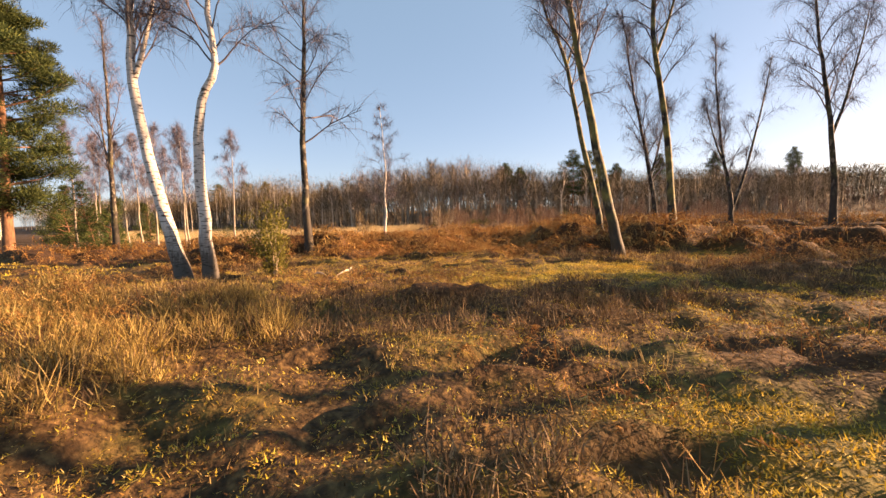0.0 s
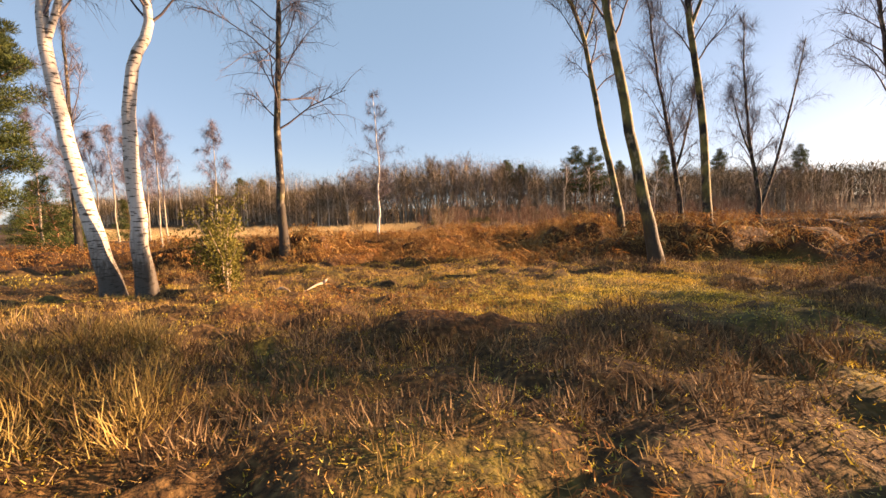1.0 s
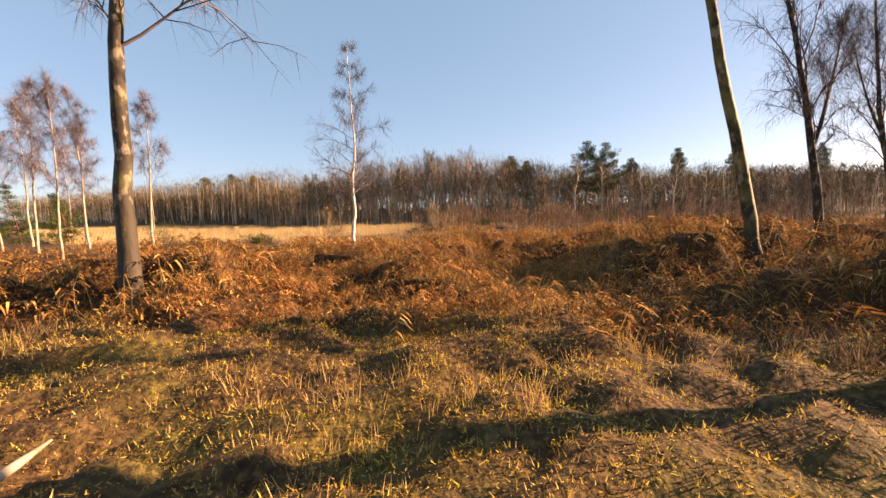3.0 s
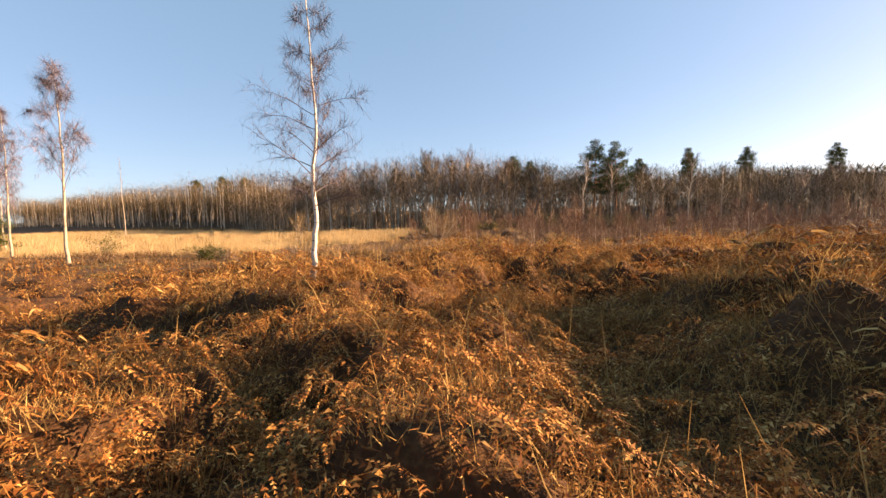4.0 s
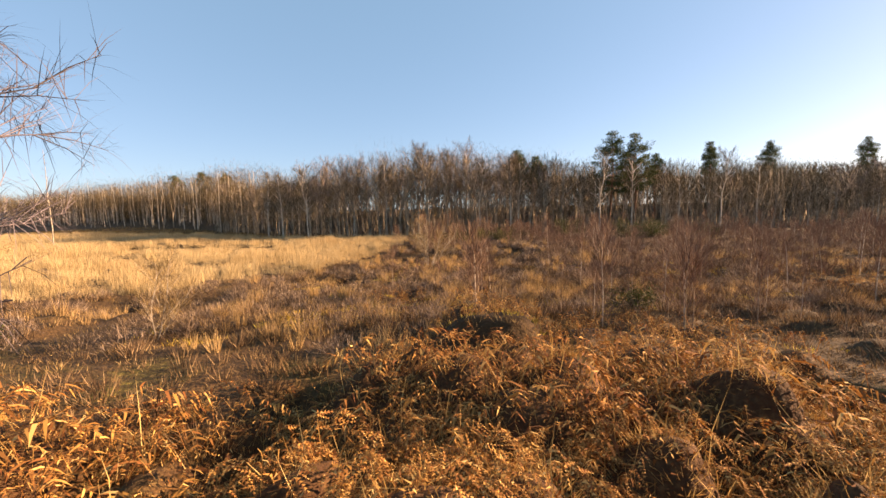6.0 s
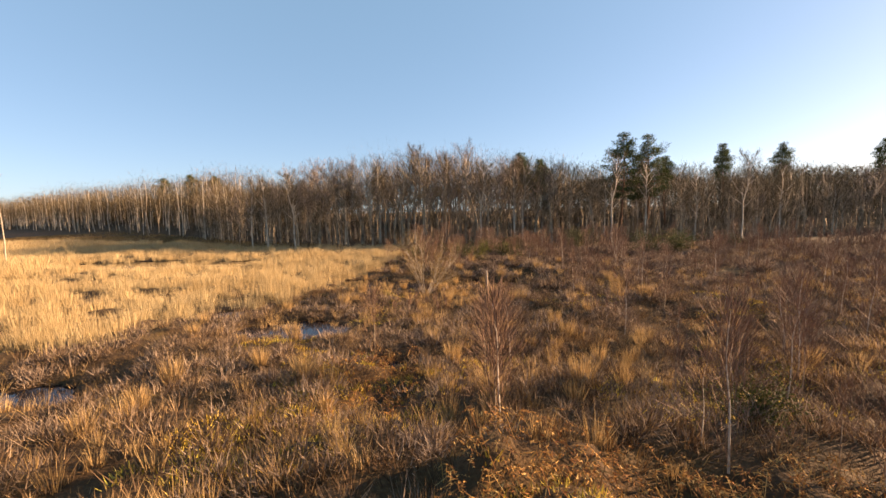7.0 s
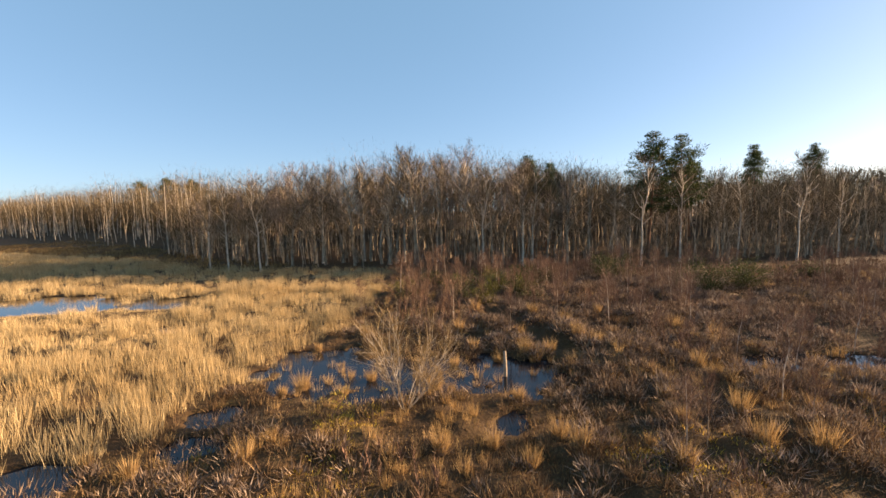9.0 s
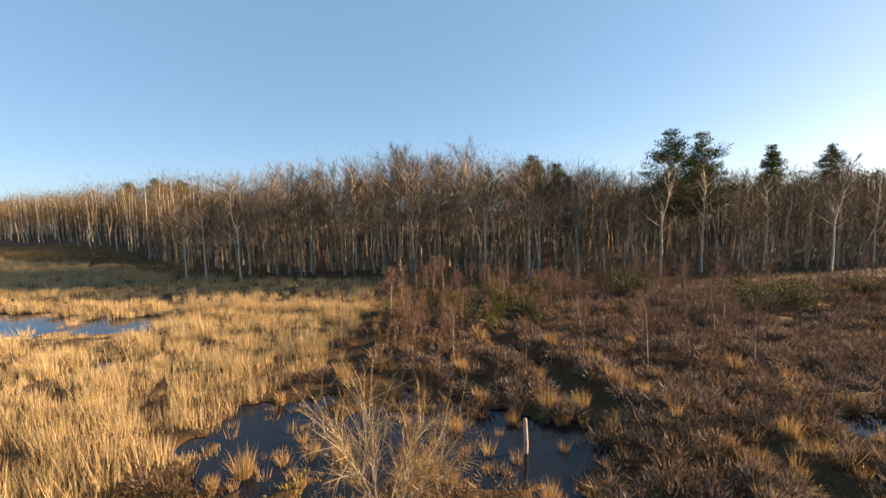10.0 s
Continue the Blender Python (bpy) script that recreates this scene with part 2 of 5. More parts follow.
CLUMPS = [(2.3, 9.7, 0.75, 0.45), (3.0, 8.35, 0.5, 0.35), (5.2, 10.0, 1.7, 0.7), (-1.2, 13.8, 1.6, 0.5), (1.4, 13.0, 1.2, 0.4), (-6.0, 16.6, 1.6, 0.7), (8.5, 15.8, 2.4, 0.9), (-3.0, 9.9, 1.6, 0.9), (-4.6, 11.3, 1.2, 0.6)]


def bracken(x, y):
    wob = 1.6 * (vnoise(x, y, 2.0, 11) - 0.5) + 0.8 * (vnoise(x, y, 0.7, 12) - 0.5)
    zone = step(-0.3, 0.5, y - bracken_front(x) + wob) * (1 - step(-0.8, 1.0, y - bracken_back(x) + 2.0 * wob))
    late = step(0.60, 0.70, vnoise(x, y, 3.4, 14)) * step(33, 35, y) * (1 - step(47, 52, y)) * step(-6, -3, x)
    for cx, cy, rx, ry in CLUMPS:
        zone = np.maximum(zone, 0.8 * (1 - step(0.6, 1.15, np.sqrt(((x - cx) / rx) ** 2 + ((y - cy) / ry) ** 2) + 0.5 * wob)))
    return np.maximum(zone, 0.75 * late)


def meadow(x, y):
    wob = 2.4 * (vnoise(x, y, 2.6, 21) - 0.5) + 1.4 * (vnoise(x, y, 0.9, 22) - 0.5)
    right = np.interp(y, [40, 42, 45, 47, 50, 51.5, 54, 61, 71, 87], [-26, -20, -14.8, -14.0, -12.6, -10.2, -10.4, -8.9, -9.2, -11.5])
    far = np.interp(x, [-140, -86, -54, -33, -10], [128, 111, 100, 87.5, 85.5])
    return step(-0.4, 0.4, right - x + wob) * step(-1, 1, far - y + wob) * step(41, 42.5, y + wob)


def thicket(x, y):
    """The rough clump of long grass and heather beside the start."""
    d = np.sqrt(((x + 3.0) / 2.9) ** 2 + ((y - 9.7) / 2.5) ** 2) + 0.6 * (vnoise(x, y, 0.8, 31) - 0.5)
    return 1 - step(0.75, 1.1, d)


def mossy_patch(x, y):
    """1 in the greenest patches of the clearing."""
    green = np.zeros(np.shape(x))
    for cx, cy, rx, ry in ((3.9, 15.9, 2.7, 1.7), (2.2, 14.6, 2.2, 1.2), (3.9, 8.5, 1.5, 0.8), (9.0, 18.6, 2.5, 1.2)):
        green = np.maximum(green, 1 - step(0.6, 1.2, np.sqrt(((x - cx) / rx) ** 2 + ((y - cy) / ry) ** 2) + 0.7 * (vnoise(x, y, 0.8, 23) - 0.5)))
    return green


def trench(x, y):
    """The narrow ditch through the heather."""
    off = np.abs((x + 0.7) * 0.905 + (y - 66.3) * 0.36) + 0.3 * (vnoise(x, y, 0.8, 24) - 0.5)
    return (1 - step(0.3, 0.8, off)) * step(58.5, 59.5, y) * (1 - step(66.5, 67.5, y))


def trench_rim(x, y):
    """The low heather banks along the ditch."""
    off = np.abs((x + 0.7) * 0.905 + (y - 66.3) * 0.36)
    return step(0.45, 0.9, off) * (1 - step(1.2, 2.4, off)) * step(57.5, 59.5, y) * (1 - step(66.5, 68.5, y))


def feet(x, y):
    """0 round the feet of the trees that stand clear of the bracken, 1 elsewhere."""
    clear = np.ones(np.shape(x))
    for fx, fy in ((-4.53, 30.24), (-4.2, 29.4), (5.83, 18.34), (9.13, 22.65), (-4.7, 20.24), (6.8, 23.8)):
        clear = clear * step(0.35, 1.2, np.hypot(x - fx, y - fy))
    return clear


def bank(x, y):
    """The higher bank of bracken beside the birch group."""
    return step(3.0, 4.2, x + 0.8 * (vnoise(x, y, 1.2, 18) - 0.5)) * (1 - step(8, 13, x)) * step(18.8, 21.6, y) * (1 - step(28.5, 31, y))


def ground_z(x, y):
    x, y = np.asarray(x, float), np.asarray(y, float)
    z = -0.72 * step(35, 46, y) - 0.3 * step(76, 84, y)
    z = z + 4.2 * step(92, 150, y - 0.45 * np.maximum(-x - 20, 0))
    near = 1 - step(120, 200, np.hypot(x, y - 50))
    z = z + near * (0.16 * (vnoise(x, y, 4.0, 1) - 0.5) + 0.10 * (vnoise(x, y, 1.3, 2) - 0.5) + 0.05 * (vnoise(x, y, 0.4, 3) - 0.5))
    b = bracken(x, y)
    ridge = step(19.2, 20.2, y) * (1 - step(21.2, 22.4, y)) * (1 - step(-0.4, 0.6, x))
    dell = step(0.2, 1.5, x) * (1 - step(3.4, 4.4, x)) * step(19.4, 20.4, y) * (1 - step(27.5, 29, y))
    z = z + feet(x, y) * b * ((0.35 + 0.65 * step(17, 19, y)) * (1 - dell) * np.interp(x, [-9, -5], [0.6, 1.0]) * (0.62 * step(0.38, 0.60, vnoise(x, y, 1.5, 8)) + 0.42 * step(0.45, 0.72, vnoise(x, y, 0.8, 9)) - 0.36) + 0.3 * bank(x, y) - 0.2 * dell - 0.36 * step(21, 26, y) * (1 - step(33, 35.5, y)) * (1 - step(2, 4, x)) + 0.18 * ridge)
    for hx, hy, hr, dz in ((-2.3, 30.9, 0.9, -0.35), (-1.0, 31.5, 0.7, 0.3), (1.6, 31.7, 1.0, -0.35), (3.1, 32.2, 0.9, 0.15)):
        z = z + b * dz * (1 - step(0.5, 1.1, np.hypot(x - hx, y - hy) / hr))
    z = z + 0.2 * near * step(35, 38, y) * (step(0.4, 0.7, vnoise(x, y, 0.95, 15)) - 0.4) * (1 - step(84, 90, y))
    z = z + (1 - step(19, 22, y)) * (1 - 0.6 * mossy_patch(x, y)) * (0.11 * step(0.42, 0.66, vnoise(x, y, 0.42, 16)) + 0.06 * step(0.4, 0.7, vnoise(x, y, 0.19, 17)))
    z = z - 0.2 * (1 - step(0.4, 1.5, np.hypot(x + 4.53, y - 30.24)))
    z = z + 0.22 * thicket(x, y)
    z = z - 0.12 * trench(x, y) + 0.26 * trench_rim(x, y)
    low = 0.85 * shore(x, y)
    z = z * (1 - low) + low * (WATER + 0.05)
    wet = pond(x, y)
    return z * (1 - wet) + wet * (WATER - 0.3)


# ---- mesh helpers ----
class Heap:
    """Triangles gathered into one mesh."""

    def __init__(self):
        self.v, self.f, self.n = [], [], 0

    def add(self, verts, tris):
        verts, tris = np.asarray(verts, np.float32).reshape(-1, 3), np.asarray(tris, np.int32).reshape(-1, 3)
        self.v.append(verts)
        self.f.append(tris + self.n)
        self.n += len(verts)

    def tube(self, pts, radii, sides=6):
        pts = np.asarray(pts, float)
        n = len(pts)
        along = np.gradient(pts, axis=0)
        along /= np.linalg.norm(along, axis=1, keepdims=True) + 1e-9
        ref = np.array([0.31, 0.95, 0.05]) if abs(along[0][2]) > 0.7 else np.array([0.02, 0.1, 1.0])
        a = np.cross(along, ref)
        a /= np.linalg.norm(a, axis=1, keepdims=True) + 1e-9
        b = np.cross(along, a)
        ang = np.linspace(0, 2 * np.pi, sides, endpoint=False)
        ring = (np.cos(ang)[None, :, None] * a[:, None] + np.sin(ang)[None, :, None] * b[:, None]) * np.asarray(radii, float)[:, None, None]
        i = np.arange(n - 1)[:, None] * sides + np.arange(sides)[None]
        j = np.arange(n - 1)[:, None] * sides + (np.arange(sides)[None] + 1) % sides
        tris = np.concatenate([np.stack([i, j, j + sides], -1).reshape(-1, 3), np.stack([i, j + sides, i + sides], -1).reshape(-1, 3)])
        self.add((pts[:, None] + ring).reshape(-1, 3), tris)

    def blades(self, base, tip, width, side=None, rng=None, bend=None):
        """A slim blade from each base to each tip; with bend, a middle joint shifted by it."""
        base, tip = np.asarray(base, float), np.asarray(tip, float)
        n = len(base)
        if n == 0:
            return
        if side is None:
            a = rng.uniform(0, 2 * np.pi, n)
            side = np.stack([np.cos(a), np.sin(a), 0 * a], -1)
        w = np.broadcast_to(np.asarray(width, float).reshape(-1, 1), (n, 1)) * 0.5
        if bend is None:
            self.add(np.stack([base - side * w, base + side * w, tip], 1), np.arange(3 * n).reshape(-1, 3))
        else:
            mid = (base + tip) / 2 + bend
            v = np.stack([base - side * w, base + side * w, mid + side * w * 0.8, mid - side * w * 0.8, tip], 1)
            k = np.arange(n)[:, None] * 5
            self.add(v, np.concatenate([k + [0, 1, 2], k + [0, 2, 3], k + [3, 2, 4]]))

    def mesh(self, name, mat, smooth=False):
        verts, tris = np.concatenate(self.v), np.concatenate(self.f)
        me = bpy.data.meshes.new(name)
        me.vertices.add(len(verts))
        me.vertices.foreach_set("co", verts.ravel())
        me.loops.add(tris.size)
        me.loops.foreach_set("vertex_index", tris.ravel())
        me.polygons.add(len(tris))
        me.polygons.foreach_set("loop_start", np.arange(0, tris.size, 3, dtype=np.int32))
        if smooth:
            me.polygons.foreach_set("use_smooth", np.ones(len(tris), dtype=bool))
        me.materials.append(mat)
        me.update(calc_edges=True)
        return me


def part(name, heap, mat, parent, label="", smooth=False):
    ob = new(name, heap.mesh(name, mat, smooth))
    ob.parent = parent
    if label:
        ob["label"] = label
    return ob


def thing(name, x, y, z=None, turn=0.0, size=1.0):
    ob = new(name)
    ob.empty_display_size = 0.2
    ob.matrix_world = pose(x, y, float(ground_z(x, y)) - 0.03 if z is None else z, 0, 0, turn) @ Matrix.Diagonal((size, size, size, 1))
    return ob


def smooth_path(ctrl, n):
    """n points along control points, rounded."""
    ctrl = np.asarray(ctrl, float)
    p = np.vstack([2 * ctrl[0] - ctrl[1], ctrl, 2 * ctrl[-1] - ctrl[-2]])
    out = []
    for u in np.linspace(0, len(ctrl) - 1 - 1e-6, n):
        k, f = int(u), u - int(u)
        a, b, c, d = p[k], p[k + 1], p[k + 2], p[k + 3]
        out.append(0.5 * (2 * b + (c - a) * f + (2 * a - 5 * b + 4 * c - d) * f * f + (3 * b - a - 3 * c + d) * f ** 3))
    return np.array(out)


# ---- ground, one sheet to the horizon ----
def spread(a, b, fine, far_a, far_b):
    inner = np.arange(a, b, fine)
    grow, s, left = [], fine, a
    while left > far_a:
        s *= 1.22
        left -= s
        grow.append(left)
    right, s, tail = inner[-1], fine, []
    while right < far_b:
        s *= 1.22
        right += s
        tail.append(right)
    return np.concatenate([grow[::-1], inner, tail])


gx, gy = spread(-13, 14, 0.2, -2500, 2500), np.unique(np.round(np.concatenate([spread(6, 34, 0.13, -800, 33), spread(34.1, 72, 0.23, 34.05, 4000)]), 3))
X, Y = np.meshgrid(gx, gy)
Z = ground_z(X, Y)
ii = (np.arange(len(gy) - 1)[:, None] * len(gx) + np.arange(len(gx) - 1)[None]).ravel()
heap = Heap()
heap.add(np.stack([X, Y, Z], -1), np.concatenate([np.stack([ii, ii + 1, ii + len(gx) + 1], -1), np.stack([ii, ii + len(gx) + 1, ii + len(gx)], -1)]))
ground = new("ground", heap.mesh("ground", mat_ground, True))
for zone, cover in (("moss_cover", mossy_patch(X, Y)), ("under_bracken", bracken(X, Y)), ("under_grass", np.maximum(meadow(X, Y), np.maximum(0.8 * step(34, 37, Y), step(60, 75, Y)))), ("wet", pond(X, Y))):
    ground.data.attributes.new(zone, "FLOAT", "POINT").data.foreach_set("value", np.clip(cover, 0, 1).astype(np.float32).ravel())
tagged(ground, "uneven heath ground of moss, peat and leaf litter", "ground", kind="structure")

heap = Heap()
heap.add([(-60, 38, WATER), (30, 38, WATER), (30, 75.5, WATER), (-60, 75.5, WATER)], [(0, 1, 2), (0, 2, 3)])
water = new("water", heap.mesh("water", mat_water))
tagged(water, "still dark bog water reflecting the blue sky", "water", kind="structure")


# ---- trees ----
def limb(heap, twigs, start, az, elev, length, r, rng, droop=0.25, subs=6, twig_n=9, twig_len=0.55, twig_w=0.008, sides=4, fine=True):
    n = 6 if fine else 4
    d = np.array([math.cos(az) * math.cos(elev), math.sin(az) * math.cos(elev), math.sin(elev)])
    pts = [np.array(start, float)]
    for i in range(n):
        d = d + rng.normal(0, 0.10, 3) + np.array([0, 0, 0.10 if i < 2 else -droop * 0.35])
        d /= np.linalg.norm(d)
        pts.append(pts[-1] + d * length / n)
    pts = np.array(pts)
    heap.tube(pts, np.linspace(r, r * 0.22, n + 1), sides)
    bases, tips = [], []
    for k in range(subs):
        u = rng.uniform(0.25, 1.0) * n
        i = min(int(u), n - 1)
        p = pts[i] + (pts[i + 1] - pts[i]) * (u - i)
        sd = pts[i + 1] - pts[i]
        sd = sd / np.linalg.norm(sd) + rng.normal(0, 0.55, 3) + np.array([0, 0, 0.15])
        sd /= np.linalg.norm(sd)
        sl = length * rng.uniform(0.22, 0.5)
        sp = [p, p + sd * sl * 0.5, p + sd * sl + np.array([0, 0, -droop * sl * 0.35])]
        if fine:
            heap.tube(sp, [r * 0.38, r * 0.25, r * 0.12], 3)
        else:
            twigs.blades(np.array([sp[0]]), np.array([sp[2]]), r * 0.8, rng=rng)
        sp = np.array(sp)
        f = rng.uniform(0.1, 1.0, twig_n) * 2
        q = np.where((f < 1)[:, None], sp[0] + (sp[1] - sp[0]) * f[:, None], sp[1] + (sp[2] - sp[1]) * (f - 1)[:, None])
        bases.append(q)
        td = sd * 0.6 + rng.normal(0, 0.55, (twig_n, 3)) + np.array([0, 0, -droop * 1.1])
        td /= np.linalg.norm(td, axis=1, keepdims=True)
        tips.append(q + td * twig_len * rng.uniform(0.5, 1.3, (twig_n, 1)))
    if bases:
        b, t = np.concatenate(bases), np.concatenate(tips)
        sag = np.zeros_like(b)
        sag[:, 2] = 0.08 * twig_len
        twigs.blades(b, t, twig_w, rng=rng, bend=sag if fine else None)


def birch(name, x, y, ctrl, r0, seed, bark_mat, crown_from=0.35, crown_r=2.0, limbs=26, droop=0.4, forks=(), label="", twig_w=0.008, twig_len=0.62, subs=11, twig_n=16, group="", low_elev=0.9, fine=True):
    """A bare birch. ctrl: points of the trunk from its foot; forks: (share of the height, azimuth, length) of second stems."""
    rng = np.random.default_rng(seed)
    root = thing(name, x, y)
    trunk, branches, second = Heap(), Heap(), []
    twigs = branches
    n = 22
    path = smooth_path(ctrl, n)
    path[0, 2] = -0.25
    u = np.linspace(0, 1, n)
    path[1:-1, :2] += rng.normal(0, 0.015, (n - 2, 2))
    rad = r0 * (1 - 0.86 * u) * (1 + 0.45 * np.exp(-u * 28))
    trunk.tube(path, rad, 10)
    h = path[-1, 2]
    stems = [(path, rad)]
    for share, az, length in forks:
        k = int(share * (n - 1))
        p = path[k]
        d1 = np.array([math.cos(az) * 0.34, math.sin(az) * 0.34, 0.9])
        fp = smooth_path([p, p + d1 * length * 0.3, p + d1 * length * 0.62 + np.array([0, 0, 0.12 * length]), p + np.array([math.cos(az) * 0.28, math.sin(az) * 0.28, 1.0]) * length * 0.95], 12)
        fr = np.linspace(rad[k] * 0.72, rad[k] * 0.12, 12)
        second.append(Heap())
        second[-1].tube(fp, fr, 8)
        stems.append((fp, fr))
    for sp, sr in stems:
        count = limbs if sp is path else limbs // 2
        lo = crown_from if sp is path else 0.15
        for i in range(count):
            s = lo + (0.985 - lo) * (i + rng.uniform(0, 0.8)) / count
            q = s * (len(sp) - 1)
            k = min(int(q), len(sp) - 2)
            p = sp[k] + (sp[k + 1] - sp[k]) * (q - k)
            rise = (s - lo) / (1 - lo)
            length = crown_r * (0.55 + 0.75 * math.sin(math.pi * min(1, 0.25 + 0.8 * rise))) * rng.uniform(0.55, 1.1) * (1 - 0.45 * rise)
            limb(branches, twigs, p, i * 2.4 + rng.uniform(-0.5, 0.5), low_elev + 0.35 * rise + rng.normal(0, 0.2), length, max(0.007, min(sr[k] * 0.34, 0.012 + 0.009 * length)), rng, droop, subs, twig_n, twig_len, twig_w, fine=fine)
    part("trunk", trunk, bark_mat, root, smooth=True)
    for heap2 in second:
        part("limb", heap2, bark_mat, root, smooth=True)
    part("crown", branches, M_TWIG if fine else M_TWIG_SKY_TINT, root)
    return tagged(root, label, "tree", group)


def needles(heap, centres, count, radius, length, width, rng, flat=0.6):
    n = len(centres) * count
    c = np.repeat(centres, count, 0)
    off = rng.normal(0, 1, (n, 3))
    off /= np.linalg.norm(off, axis=1, keepdims=True)
    off *= (rng.uniform(0.15, 1, (n, 1)) ** 0.5) * np.asarray(radius).reshape(-1, 1).repeat(count, 0) if np.ndim(radius) else (rng.uniform(0.15, 1, (n, 1)) ** 0.5) * radius
    off[:, 2] *= flat
    d = off + rng.normal(0, 0.25, (n, 3)) + np.array([0, 0, 0.25])
    d /= np.linalg.norm(d, axis=1, keepdims=True)
    side = np.cross(d, rng.normal(0, 1, (n, 3)))
    side /= np.linalg.norm(side, axis=1, keepdims=True)
    b = c + off
    heap.blades(b, b + d * length * rng.uniform(0.6, 1.3, (n, 1)), width, side=side)


def pine(name, x, y, height, r0, seed, crown_from=0.25, crown_r=3.2, whorls=16, per=5, count=90, length=0.22, width=0.03, puff=0.55, label="", top_round=True, group=""):
    rng = np.random.default_rng(seed)
    root = thing(name, x, y)
    trunk, leaf = Heap(), Heap()
    boughs = trunk
    n = 14
    u = np.linspace(0, 1, n)
    path = np.stack([0.25 * np.sin(u * 4 + seed), 0.2 * np.cos(u * 3 + seed), u * height], -1)
    path -= path[0]
    path[0, 2] = -0.3
    trunk.tube(path, r0 * (1 - 0.88 * u) * (1 + 0.4 * np.exp(-u * 20)), 10)
    for i in range(whorls):
        s = crown_from + (0.98 - crown_from) * i / (whorls - 1)
        p0 = np.array([np.interp(s, u, path[:, a]) for a in range(3)])
        rise = (s - crown_from) / (1 - crown_from)
        reach = crown_r * ((0.55 + 0.45 * math.sin(math.pi * min(1.0, rise * 1.25))) * (1 - 0.75 * rise ** 3) if top_round else (1 - 0.93 * rise))
        for k in range(per):
            az = i * 1.3 + k * 2 * math.pi / per + rng.uniform(-0.5, 0.5)
            ln = reach * rng.uniform(0.45, 1.1)
            el = rng.uniform(0.0, 0.35) + 0.5 * rise
            e = p0 + np.array([math.cos(az) * math.cos(el), math.sin(az) * math.cos(el), math.sin(el)]) * ln
            m = (p0 + e) / 2 + np.array([0, 0, -0.08 * ln])
            boughs.tube([p0, m, e], [0.02 + 0.012 * ln, 0.015 + 0.006 * ln, 0.008], 4)
            cs = np.array([p0 + (e - p0) * f + rng.normal(0, 0.16, 3) * min(1, ln) for f in ((0.55, 0.75, 0.95, 1.0) if ln > 0.9 else (0.8,))])
            needles(leaf, cs, count, puff * rng.uniform(0.7, 1.15), length, width, rng)
    part("trunk", trunk, M_BARK_PINE, root, smooth=True)
    part("crown", leaf, M_NEEDLE, root)
    return tagged(root, label, "tree", group)


# the two white birches beside the clearing
birch("birch_tree", -5.78, 15.37, [(0, 0, 0), (-0.42, 0.05, 1.5), (-0.82, 0.1, 3.2), (-1.08, 0.1, 5.4), (-0.95, 0.2, 7.4), (-0.7, 0.3, 10), (-0.6, 0.3, 13)], 0.185, 1, M_BARK_WHITE, 0.5, 2.0, 22,
      label="white-barked birch leaning out of the moss, black fissured foot", forks=((0.5, 0.3, 3.0),))
birch("birch_tree", -5.12, 15.45, [(0, 0, 0), (-0.08, 0, 1.6), (-0.12, 0.05, 3.2), (0.08, 0.05, 4.5), (0.47, 0.1, 5.35), (0.42, 0.1, 6.6), (0.5, 0.2, 9), (0.6, 0.2, 12.5)], 0.165, 2, M_BARK_WHITE, 0.55, 2.0, 20,
      label="white-barked birch with a kink halfway up its trunk")
birch("birch_tree", -4.70, 20.24, [(0, 0, 0), (-0.06, 0.1, 2), (-0.12, 0.3, 4.5), (-0.02, 0.5, 7), (0.05, 0.6, 9), (0.1, 0.6, 12)], 0.155, 3, M_BARK_DARK, 0.36, 2.6, 26,
      label="upright dark-trunked bare birch standing in bracken", low_elev=0.55)
birch("birch_tree", -4.53, 30.24, [(0, 0, 0), (0.1, 0.03, 1.1), (0.17, 0.06, 2.0), (0.13, 0.1, 3.2), (0.2, 0.3, 4.5), (0.05, 0.5, 6.2), (-0.1, 0.7, 8.6)], 0.085, 4, M_BARK_SLIM, 0.37, 1.6, 38,
      label="slender white birch with a fine bare crown, alone in bracken", low_elev=0.35, twig_w=0.0055, twig_len=0.36, subs=10, twig_n=26, droop=0.25)
# the group of birches on the other side
birch("birch_tree", 5.83, 18.34, [(0, 0, 0), (-0.35, 0, 1.6), (-0.85, 0.05, 4.2), (-1.35, 0.1, 7), (-1.75, 0.1, 9.5), (-2.0, 0.1, 13)], 0.165, 5, M_BARK_GREY, 0.48, 1.9, 26, label="leaning grey birch with a dark mossy trunk", forks=((0.62, 2.5, 3.6),))
birch("birch_tree", 6.80, 23.80, [(0, 0, 0), (-0.35, 0, 2), (-1.0, 0, 5), (-1.6, 0, 8), (-2.4, 0, 10), (-2.8, 0, 13)], 0.15, 6, M_BARK_GREY, 0.45, 1.9, 26, label="leaning grey birch with a dark mossy trunk", forks=((0.6, 0.5, 3.5),))
birch("birch_tree", 9.13, 22.65, [(0, 0, 0), (-0.15, 0, 2), (-0.4, 0, 5), (-0.85, 0.1, 8.6), (-0.5, 0.1, 10.5), (-0.1, 0.1, 13.5)], 0.165, 7, M_BARK_GREY, 0.45, 2.0, 26, label="tall grey birch forking high up, dark foot", forks=((0.55, 0.2, 5.0),))
birch("birch_tree", 10.10, 26.50, [(0, 0, 0), (-0.3, 0, 2), (-0.7, 0, 4.5), (-1.3, 0, 7.5), (-1.8, 0, 11)], 0.135, 8, M_BARK_DARK, 0.34, 1.8, 26, label="slim dark birch leaning a little, bare crown", forks=((0.42, 0.4, 3.4),))
